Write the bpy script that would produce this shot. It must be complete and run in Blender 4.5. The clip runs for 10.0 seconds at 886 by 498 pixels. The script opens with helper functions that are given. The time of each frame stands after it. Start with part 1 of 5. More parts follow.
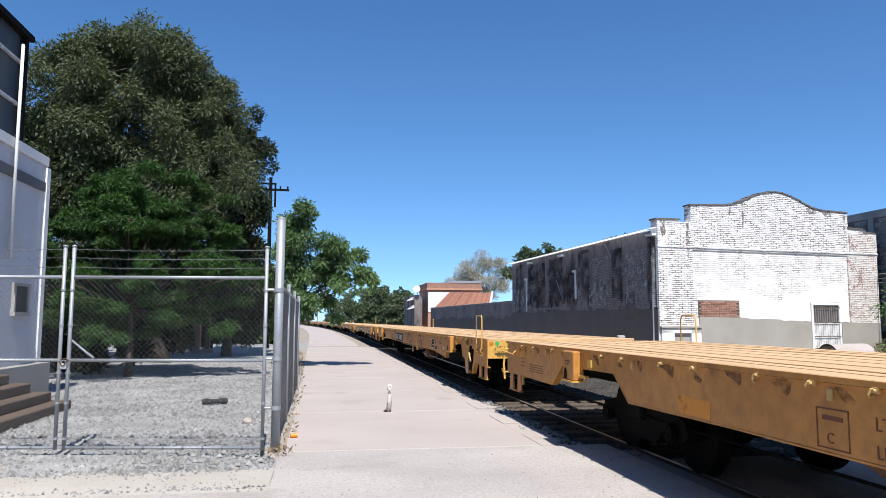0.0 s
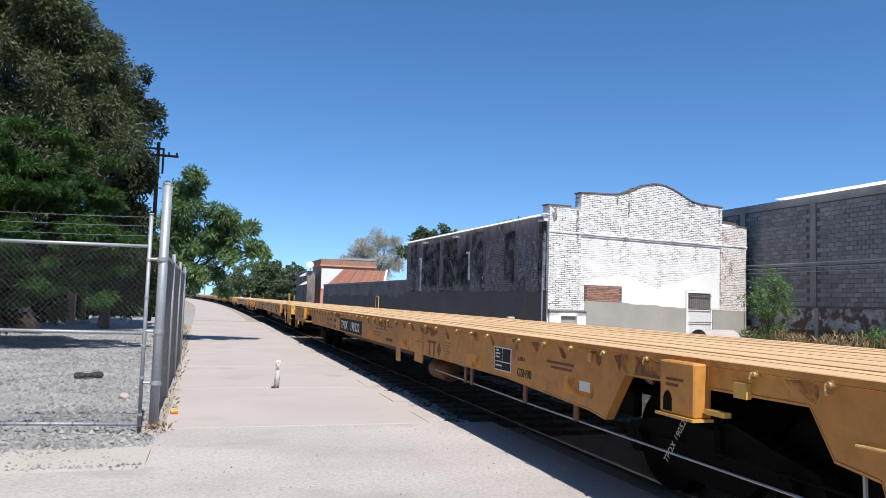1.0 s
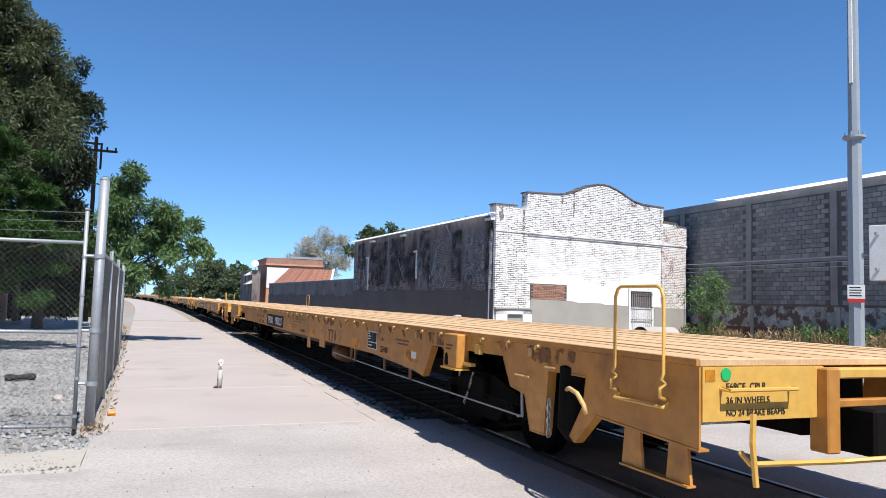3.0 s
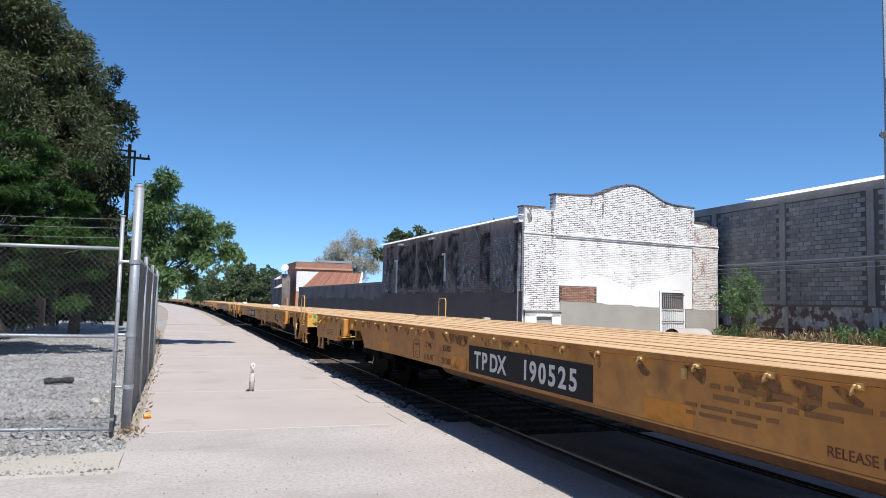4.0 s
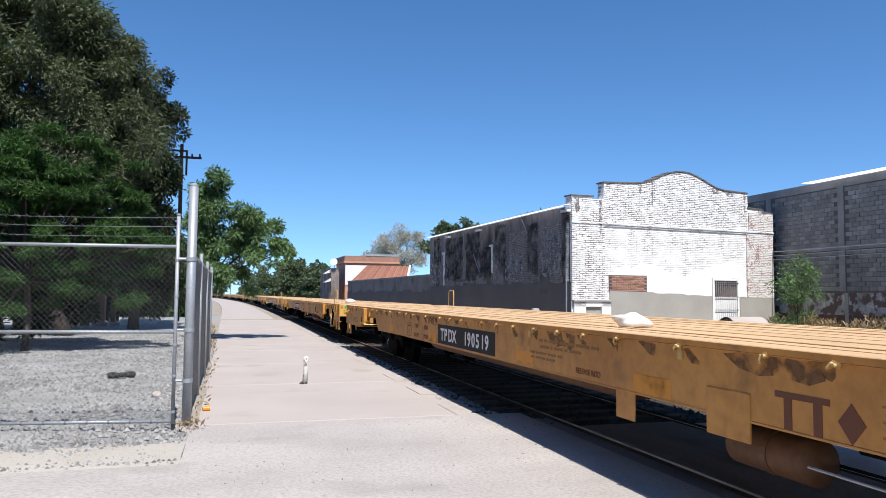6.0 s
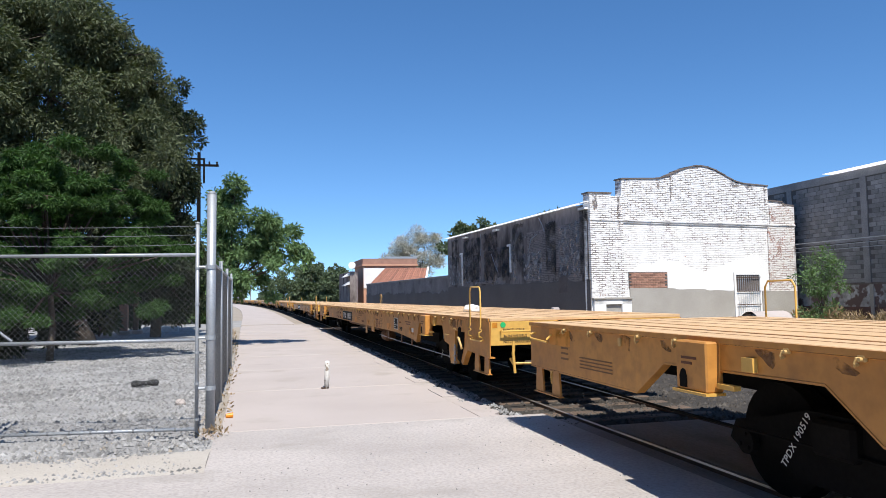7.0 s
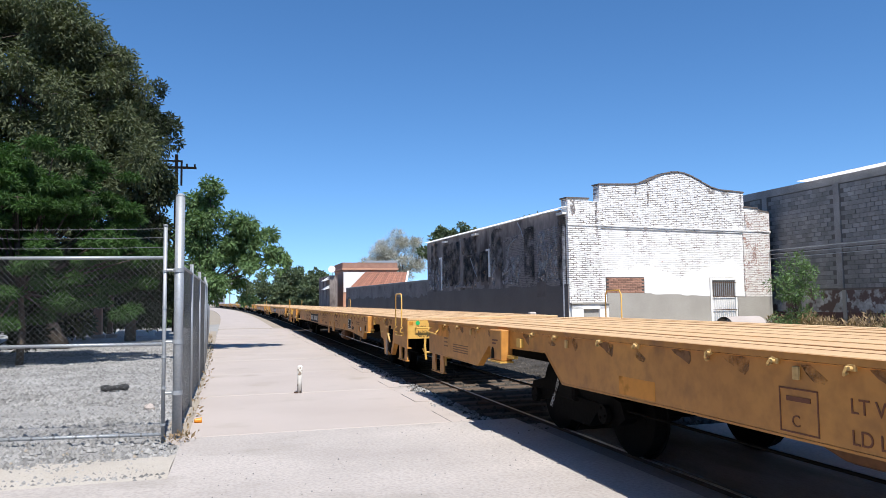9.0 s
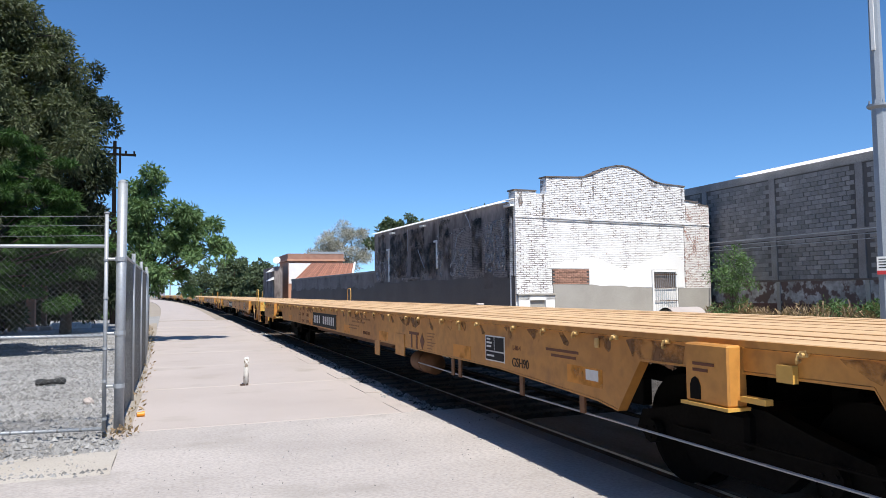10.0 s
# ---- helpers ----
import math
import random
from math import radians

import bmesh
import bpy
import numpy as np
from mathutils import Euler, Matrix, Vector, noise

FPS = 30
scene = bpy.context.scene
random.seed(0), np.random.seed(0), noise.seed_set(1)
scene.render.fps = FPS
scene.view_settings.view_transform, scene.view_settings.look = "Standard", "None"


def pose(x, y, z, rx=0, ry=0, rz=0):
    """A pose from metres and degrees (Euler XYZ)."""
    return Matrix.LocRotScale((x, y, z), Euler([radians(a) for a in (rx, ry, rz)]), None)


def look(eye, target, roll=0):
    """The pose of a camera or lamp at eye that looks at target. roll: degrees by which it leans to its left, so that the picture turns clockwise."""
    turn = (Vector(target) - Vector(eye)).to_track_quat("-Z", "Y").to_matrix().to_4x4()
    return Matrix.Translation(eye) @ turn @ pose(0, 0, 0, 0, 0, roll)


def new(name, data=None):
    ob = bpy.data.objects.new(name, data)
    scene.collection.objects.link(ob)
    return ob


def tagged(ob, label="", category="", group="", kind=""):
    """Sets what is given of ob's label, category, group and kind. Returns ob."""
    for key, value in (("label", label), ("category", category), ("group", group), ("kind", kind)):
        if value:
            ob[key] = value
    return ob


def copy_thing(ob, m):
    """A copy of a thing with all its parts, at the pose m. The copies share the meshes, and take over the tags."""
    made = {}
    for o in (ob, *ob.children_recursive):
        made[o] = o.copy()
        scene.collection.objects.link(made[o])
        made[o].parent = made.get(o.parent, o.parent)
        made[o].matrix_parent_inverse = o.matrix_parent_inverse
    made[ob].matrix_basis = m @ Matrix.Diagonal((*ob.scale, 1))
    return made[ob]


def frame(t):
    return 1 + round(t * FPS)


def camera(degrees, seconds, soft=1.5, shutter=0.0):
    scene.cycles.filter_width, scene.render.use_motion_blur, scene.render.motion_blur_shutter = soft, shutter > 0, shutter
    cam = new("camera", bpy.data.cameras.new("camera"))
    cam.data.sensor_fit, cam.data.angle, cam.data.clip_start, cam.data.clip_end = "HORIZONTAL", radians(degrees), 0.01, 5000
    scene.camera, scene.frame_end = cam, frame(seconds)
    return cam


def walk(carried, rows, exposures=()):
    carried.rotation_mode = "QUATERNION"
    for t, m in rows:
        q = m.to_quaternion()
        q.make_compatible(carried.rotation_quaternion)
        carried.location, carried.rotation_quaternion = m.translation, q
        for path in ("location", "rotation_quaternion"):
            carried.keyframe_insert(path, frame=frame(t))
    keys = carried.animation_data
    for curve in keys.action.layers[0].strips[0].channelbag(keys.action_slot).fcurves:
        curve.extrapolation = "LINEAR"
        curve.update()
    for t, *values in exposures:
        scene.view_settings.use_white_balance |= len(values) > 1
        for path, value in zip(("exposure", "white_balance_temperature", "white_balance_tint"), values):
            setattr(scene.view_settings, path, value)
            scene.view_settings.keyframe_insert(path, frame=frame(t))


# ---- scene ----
# The camera stands by the crossing, held in the hand.
cam = camera(63.0, 10.0, soft=0.85)
PATH = [
    (0, -0.000, -0.000, 1.680, 5.70, 0.18, -9.43),
    (0.5, 0.013, 0.009, 1.673, 4.23, 1.26, -12.84),
    (1, 0.009, 0.066, 1.667, 4.16, 1.80, -17.74),
    (1.5, 0.009, 0.034, 1.636, 3.55, 1.65, -20.13),
    (2, 0.075, 0.072, 1.625, 2.05, 1.63, -22.39),
    (2.5, 0.053, 0.059, 1.636, 3.67, 1.68, -22.69),
    (4, 0.011, 0.048, 1.647, 4.37, 1.30, -19.66),
    (4.5, 0.030, 0.063, 1.641, 4.26, 1.01, -19.41),
    (5, 0.024, 0.035, 1.650, 4.25, 0.96, -17.80),
    (5.5, -0.011, 0.022, 1.643, 3.71, 0.80, -16.35),
    (7, -0.019, 0.086, 1.664, 3.74, -0.89, -14.58),
    (7.5, 0.070, 0.060, 1.652, 4.32, -1.75, -12.07),
    (8, 0.117, 0.035, 1.655, 4.76, -1.96, -11.30),
    (8.5, 0.130, 0.009, 1.659, 4.91, -1.93, -12.96),
    (9, 0.113, 0.071, 1.662, 4.06, -0.70, -16.06),
    (9.5, 0.090, 0.093, 1.666, 3.58, -0.13, -18.55),
    (10, 0.057, 0.137, 1.645, 3.35, -0.68, -20.31),
]
walk(cam, [(t, Matrix.Translation((x, y, z)) @ pose(0, 0, 0, 0, 0, yaw) @ pose(0, 0, 0, 90 + pitch) @ pose(0, 0, 0, 0, 0, roll)) for t, x, y, z, pitch, roll, yaw in PATH],
     exposures=[(0, 0.50), (1.0, 0.40), (1.5, 0.46), (2.5, 0.56), (4.0, 0.36), (4.5, 0.46), (5.5, 0.48), (7.0, 0.47), (7.5, 0.38), (8.5, 0.48), (9.0, 0.50), (9.5, 0.60), (10.0, 0.44)])

# ---- light ----
SUN_EL, SUN_AZ = 57.0, 3.0      # degrees; the sun stands behind the camera
world = bpy.data.worlds.new("sky")
scene.world = world
world.use_nodes = True
wn = world.node_tree.nodes
sky = wn.new("ShaderNodeTexSky")
sky.sky_type, sky.sun_disc = "NISHITA", False
sky.sun_elevation, sky.sun_rotation = radians(SUN_EL), radians(180 + SUN_AZ)
sky.altitude, sky.air_density, sky.dust_density, sky.ozone_density = 2600, 1.0, 0.12, 2.9
wn["Background"].inputs["Strength"].default_value = 0.130
deep = wn.new("ShaderNodeHueSaturation")
deep.inputs["Saturation"].default_value = 1.2
# thin haze: the sky stays blue down to the horizon
where, lift = wn.new("ShaderNodeTexCoord"), wn.new("ShaderNodeVectorMath")
lift.operation = "MULTIPLY_ADD"
lift.inputs[1].default_value, lift.inputs[2].default_value = (1, 1, 0.93), (0, 0, 0.065)
world.node_tree.links.new(where.outputs["Generated"], lift.inputs[0])
world.node_tree.links.new(lift.outputs[0], sky.inputs["Vector"])
world.node_tree.links.new(sky.outputs["Color"], deep.inputs["Color"])
world.node_tree.links.new(deep.outputs["Color"], wn["Background"].inputs["Color"])
sun = new("sun", bpy.data.lights.new("sun", "SUN"))
sun.data.energy, sun.data.angle, sun.data.color = 4.8, radians(0.53), (1.0, 0.965, 0.91)
_e, _a = radians(SUN_EL), radians(SUN_AZ)
sun.matrix_basis = look((math.sin(_a) * 50, -math.cos(_a) * 50 * math.cos(_e) / max(math.cos(_e), .01), 50 * math.tan(_e)), (0, 0, 0))
scene.view_settings.exposure = 0.52


# ---- materials ----
def material(name, base, dark=None, rough=0.7, metal=0.0, grain=30.0, stain=1.5, amount=0.35, bump=0.15, spots=None, spot_scale=3.0, spot_cut=0.6, spot_soft=0.08, stretch=(1, 1, 1), island=0.0):
    """Paint or stone with fine grain, broad stains and, if given, spots of a third colour."""
    m = bpy.data.materials.new(name)
    m.use_nodes = True
    nt = m.node_tree
    n, link = nt.nodes, nt.links.new
    bsdf = n["Principled BSDF"]
    bsdf.inputs["Roughness"].default_value, bsdf.inputs["Metallic"].default_value = rough, metal
    co, mp = n.new("ShaderNodeTexCoord"), n.new("ShaderNodeMapping")
    mp.inputs["Scale"].default_value = stretch
    link(co.outputs["Object"], mp.inputs["Vector"])
    dark = dark or tuple(c * 0.6 for c in base)

    def tex(scale, detail):
        t = n.new("ShaderNodeTexNoise")
        t.inputs["Scale"].default_value, t.inputs["Detail"].default_value = scale, detail
        link(mp.outputs["Vector"], t.inputs["Vector"])
        return t.outputs["Fac"]

    def ramp(value, lo, hi, top=1.0):
        r = n.new("ShaderNodeMapRange")
        r.inputs[1].default_value, r.inputs[2].default_value, r.inputs[4].default_value = lo, hi, top
        link(value, r.inputs[0])
        return r.outputs[0]

    def mix(fac, a, b):
        x = n.new("ShaderNodeMix")
        x.data_type = "RGBA"
        link(fac, x.inputs[0])
        for s, v in ((x.inputs[6], a), (x.inputs[7], b)):
            if isinstance(v, tuple):
                s.default_value = (*v, 1)
            else:
                link(v, s)
        return x.outputs[2]

    fine, broad = tex(grain, 6), tex(stain, 5)
    colour = mix(ramp(broad, 0.35, 0.7, amount * 1.3), base, dark)
    colour = mix(ramp(fine, 0.4, 0.75, amount), colour, tuple(c * 0.7 for c in dark))
    if spots:
        s = tex(spot_scale, 4)
        colour = mix(ramp(s, spot_cut, spot_cut + spot_soft), colour, spots)
    if island:
        g = n.new("ShaderNodeNewGeometry")
        o = n.new("ShaderNodeObjectInfo")
        a = n.new("ShaderNodeMath")
        a.operation = "ADD"
        link(g.outputs["Random Per Island"], a.inputs[0])
        link(o.outputs["Random"], a.inputs[1])
        w = n.new("ShaderNodeMath")
        w.operation = "FRACT"
        link(a.outputs[0], w.inputs[0])
        h = n.new("ShaderNodeHueSaturation")
        v = n.new("ShaderNodeMapRange")
        v.inputs[3].default_value, v.inputs[4].default_value = 1 - island, 1 + island
        link(w.outputs[0], v.inputs[0])
        link(v.outputs[0], h.inputs["Value"])
        link(colour, h.inputs["Color"])
        colour = h.outputs["Color"]
    link(colour, bsdf.inputs["Base Color"])
    if bump:
        b = n.new("ShaderNodeBump")
        b.inputs["Strength"].default_value, b.inputs["Distance"].default_value = bump, 0.02
        link(fine, b.inputs["Height"])
        link(b.outputs["Normal"], bsdf.inputs["Normal"])
    return m


def leaf_material(name, base, dark, gloss=0.62):
    m = material(name, base, dark, rough=gloss, grain=6, stain=0.5, amount=0.6, bump=0, island=0.45)
    nt = m.node_tree
    out, bsdf = nt.nodes["Material Output"], nt.nodes["Principled BSDF"]
    tr, add = nt.nodes.new("ShaderNodeBsdfTranslucent"), nt.nodes.new("ShaderNodeMixShader")
    tr.inputs["Color"].default_value = (base[0] * 1.6, base[1] * 1.8, base[2] * 0.8, 1)
    add.inputs[0].default_value = 0.17
    bsdf.inputs["Specular IOR Level"].default_value = 0.28
    nt.links.new(bsdf.outputs[0], add.inputs[1])
    nt.links.new(tr.outputs[0], add.inputs[2])
    nt.links.new(add.outputs[0], out.inputs["Surface"])
    return m



def ragged(m, scale, lo, hi, top=1.0):
    """Let a film of dirt thin out in patches over the paint below it."""
    nt = m.node_tree
    n, link = nt.nodes, nt.links.new
    co, tx, r = n.new("ShaderNodeTexCoord"), n.new("ShaderNodeTexNoise"), n.new("ShaderNodeMapRange")
    tx.inputs["Scale"].default_value, tx.inputs["Detail"].default_value = scale, 5
    r.inputs[1].default_value, r.inputs[2].default_value, r.inputs[4].default_value = lo, hi, top
    link(co.outputs["Object"], tx.inputs["Vector"])
    link(tx.outputs["Fac"], r.inputs[0])
    link(r.outputs[0], n["Principled BSDF"].inputs["Alpha"])
    return m


YELLOW = material("yellow_paint", (0.58, 0.267, 0.056), (0.40, 0.165, 0.033), 0.5, grain=9, stain=0.9, amount=0.6, bump=0.08, spots=(0.20, 0.085, 0.028), spot_scale=2.3, spot_cut=0.6, spot_soft=0.2)
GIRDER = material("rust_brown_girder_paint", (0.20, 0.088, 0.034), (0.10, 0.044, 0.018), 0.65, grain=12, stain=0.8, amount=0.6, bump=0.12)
def translucent(m, colour, share):
    """A thin sheet through which sunlight glows."""
    nt = m.node_tree
    tr, add = nt.nodes.new("ShaderNodeBsdfTranslucent"), nt.nodes.new("ShaderNodeMixShader")
    tr.inputs["Color"].default_value = (*colour, 1)
    add.inputs[0].default_value = share
    nt.links.new(nt.nodes["Principled BSDF"].outputs[0], add.inputs[1])
    nt.links.new(tr.outputs[0], add.inputs[2])
    nt.links.new(add.outputs[0], nt.nodes["Material Output"].inputs["Surface"])
    return m


SOOT = ragged(material("thin_soot_film", (0.27, 0.235, 0.22), (0.16, 0.135, 0.125), 0.9, grain=20, amount=0.5, bump=0), 6.0, 0.4, 0.85)
# grease film that also paints the shadows at the hooks
GREASE_AND_SHADOW = ragged(material("thin_grease_film", (0.23, 0.10, 0.03), (0.13, 0.056, 0.018), 0.6, grain=20, amount=0.5, bump=0), 7.0, 0.38, 0.62)
YELLOW_CLEAN = material("yellow_paint_bright", (0.66, 0.39, 0.09), (0.52, 0.28, 0.05), 0.45, grain=12, stain=1.2, amount=0.3, bump=0.05)
ORANGE = material("orange_plastic", (0.72, 0.25, 0.008), (0.6, 0.19, 0.006), 0.5, grain=14, amount=0.3, bump=0.05)
ORANGE_PATCH = ragged(material("orange_touch_up_paint", (0.66, 0.26, 0.02), (0.56, 0.20, 0.016), 0.5, grain=14, amount=0.3, bump=0.05), 4.0, 0.22, 0.5)
DECK = material("deck_paint", (0.68, 0.45, 0.24), (0.50, 0.315, 0.16), 0.75, grain=40, stain=1.0, amount=0.5, bump=0.25, stretch=(4, 0.6, 1))
GRIME = material("greasy_dirt", (0.20, 0.088, 0.026), (0.10, 0.045, 0.014), 0.6, grain=20, amount=0.5, bump=0.1)
FADED = material("faded_brown_stencil", (0.30, 0.135, 0.036), (0.2, 0.085, 0.024), 0.6, grain=40, amount=0.5, bump=0)
# paler yellow: sunlight caught by hooks and rods is put into the paint
HOOK_PAINT = material("chalky_yellow_paint", (0.66, 0.44, 0.17), (0.42, 0.24, 0.07), 0.6, grain=30, stain=6, amount=0.5, bump=0.1)
# near black: the shade under the cars is put into this steel
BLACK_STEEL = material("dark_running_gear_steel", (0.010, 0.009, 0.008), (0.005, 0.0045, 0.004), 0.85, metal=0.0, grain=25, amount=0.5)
RUST = material("rusty_steel", (0.12, 0.065, 0.04), (0.05, 0.03, 0.02), 0.75, metal=0.3, grain=30, amount=0.5)
RAIL_TOP = material("polished_rail_steel", (0.8, 0.79, 0.77), (0.7, 0.68, 0.66), 0.45, metal=1.0, grain=40, amount=0.2, bump=0.0)
BLACK_PAINT = material("black_stencil_paint", (0.014, 0.014, 0.015), (0.009, 0.009, 0.009), 0.85, bump=0, amount=0.3)
BROWN_PAINT = material("brown_stencil_paint", (0.16, 0.05, 0.02), (0.1, 0.035, 0.015), 0.6, bump=0, amount=0.3)
WHITE_PAINT = material("white_paint", (0.72, 0.72, 0.7), (0.5, 0.49, 0.46), 0.6, grain=20, amount=0.25, bump=0.05)
GREEN_PAINT = material("green_paint_dot", (0.02, 0.42, 0.12), (0.01, 0.3, 0.08), 0.5, bump=0, amount=0.2)
RED_PAINT = material("red_paint", (0.5, 0.03, 0.03), (0.3, 0.02, 0.02), 0.5, bump=0, amount=0.2)
CONCRETE = material("pale_concrete", (0.455, 0.398, 0.365), (0.345, 0.295, 0.265), 0.9, grain=60, stain=0.5, amount=0.35, bump=0.2, spots=(0.32, 0.28, 0.235), spot_scale=0.9, spot_cut=0.58, spot_soft=0.2)
APRON = material("worn_crossing_concrete", (0.48, 0.435, 0.405), (0.36, 0.325, 0.30), 0.9, grain=38, stain=0.7, amount=0.7, bump=0.4, spots=(0.27, 0.245, 0.215), spot_scale=0.9, spot_cut=0.57, spot_soft=0.25, stretch=(0.75, 1.0, 1))
# crossing concrete with the shade under the train put into its colour
SHADED_SLAB = material("oil_darkened_crossing_concrete", (0.29, 0.265, 0.245), (0.18, 0.165, 0.15), 0.9, grain=45, stain=0.8, amount=0.5, bump=0.4, spots=(0.12, 0.105, 0.09), spot_scale=1.1, spot_cut=0.55, spot_soft=0.2, stretch=(1.2, 0.35, 1))
DUST = material("dusty_ground", (0.36, 0.31, 0.25), (0.25, 0.21, 0.165), 0.95, grain=30, stain=0.4, amount=0.5, bump=0.6)
GRAVEL = material("grey_gravel", (0.31, 0.305, 0.297), (0.18, 0.176, 0.17), 0.95, grain=28, stain=0.9, amount=0.6, bump=0.9, island=0.42)
BALLAST = material("dark_ballast", (0.10, 0.09, 0.08), (0.04, 0.035, 0.03), 0.95, grain=60, stain=1.2, amount=0.6, bump=0.8, island=0.4)
for m_, gloss_ in ((BLACK_STEEL, .08), (BALLAST, .15), (SHADED_SLAB, .2)):     # low gloss deepens the under-car shade that these dark colours carry
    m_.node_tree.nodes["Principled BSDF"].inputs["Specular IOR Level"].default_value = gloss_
GALV = material("galvanised_steel", (0.37, 0.39, 0.41), (0.26, 0.28, 0.30), 0.5, metal=0.4, grain=40, stain=4, amount=0.35, bump=0.04)
# the deep shade under the yard trees is put into this leaf colour
LEAF_DEEP_SHADE = leaf_material("deep_evergreen_leaves", (0.024, 0.034, 0.017), (0.012, 0.017, 0.009))
WIRE = material("fence_wire", (0.20, 0.205, 0.21), (0.13, 0.13, 0.135), 0.5, metal=0.4, bump=0, amount=0.2)
GREY_POLE = material("grey_painted_steel_pole", (0.30, 0.33, 0.36), (0.22, 0.24, 0.26), 0.45, grain=20, stain=2, amount=0.3, bump=0.04)
MORTAR = material("grey_mortar", (0.13, 0.124, 0.12), (0.08, 0.076, 0.072), 0.95, grain=40, stain=0.6, amount=0.6, bump=0.4)
BLOCK = material("grey_concrete_block", (0.27, 0.265, 0.26), (0.16, 0.155, 0.15), 0.95, grain=30, stain=0.9, amount=0.6, bump=0.6, island=0.22)
TILE_ROOF = material("red_clay_tile", (0.36, 0.16, 0.10), (0.22, 0.10, 0.07), 0.85, grain=25, stain=2, amount=0.5, bump=0.2, island=0.25)
BRICK_BARE = material("bare_red_brick", (0.34, 0.19, 0.135), (0.22, 0.12, 0.09), 0.9, grain=25, stain=2, amount=0.5, bump=0.3, island=0.3)
SALMON = material("salmon_render", (0.55, 0.30, 0.2), (0.42, 0.22, 0.15), 0.9, grain=20, stain=1, amount=0.4)
LILAC = material("lilac_grey_wall_paint", (0.55, 0.56, 0.60), (0.42, 0.42, 0.45), 0.8, grain=25, stain=0.9, amount=0.4, bump=0.15, spots=(0.5, 0.5, 0.5), spot_scale=1.4, spot_cut=0.62)
DARK_GLASS = material("dark_tinted_panel", (0.03, 0.031, 0.034), (0.02, 0.02, 0.022), 0.55, grain=4, amount=0.2, bump=0)
WOOD_OLD = material("weathered_timber", (0.13, 0.09, 0.065), (0.07, 0.05, 0.035), 0.9, grain=30, stain=2, amount=0.5, bump=0.4, stretch=(1, 1, 8))
BARK = material("bark", (0.085, 0.066, 0.05), (0.045, 0.035, 0.027), 0.95, grain=20, stain=3, amount=0.6, bump=0.8, stretch=(2, 2, 0.5))
RUBBER = material("worn_black_rubber", (0.03, 0.03, 0.03), (0.02, 0.02, 0.02), 0.8, amount=0.4)
PILLAR = material("stained_cast_concrete", (0.30, 0.29, 0.285), (0.17, 0.16, 0.155), 0.95, grain=25, stain=0.8, amount=0.6, bump=0.4)
LEAF_DARK = leaf_material("dark_olive_leaves", (0.097, 0.116, 0.058), (0.05, 0.061, 0.029))
# darker copy of the tree leaves, with shade put into the colour
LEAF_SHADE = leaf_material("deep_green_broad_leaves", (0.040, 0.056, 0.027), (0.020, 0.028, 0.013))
LEAF_GREEN = leaf_material("fresh_green_leaves", (0.046, 0.104, 0.022), (0.018, 0.044, 0.010))
LEAF_MID = leaf_material("mid_green_leaves", (0.122, 0.20, 0.08), (0.065, 0.112, 0.042))
LEAF_FAR = leaf_material("far_green_leaves", (0.105, 0.140, 0.078), (0.06, 0.085, 0.046))
LEAF_PALE = leaf_material("pale_dry_leaves", (0.43, 0.42, 0.40), (0.28, 0.27, 0.255))
LEAF_DRY = leaf_material("dry_weed_stalks", (0.30, 0.215, 0.13), (0.19, 0.13, 0.08))


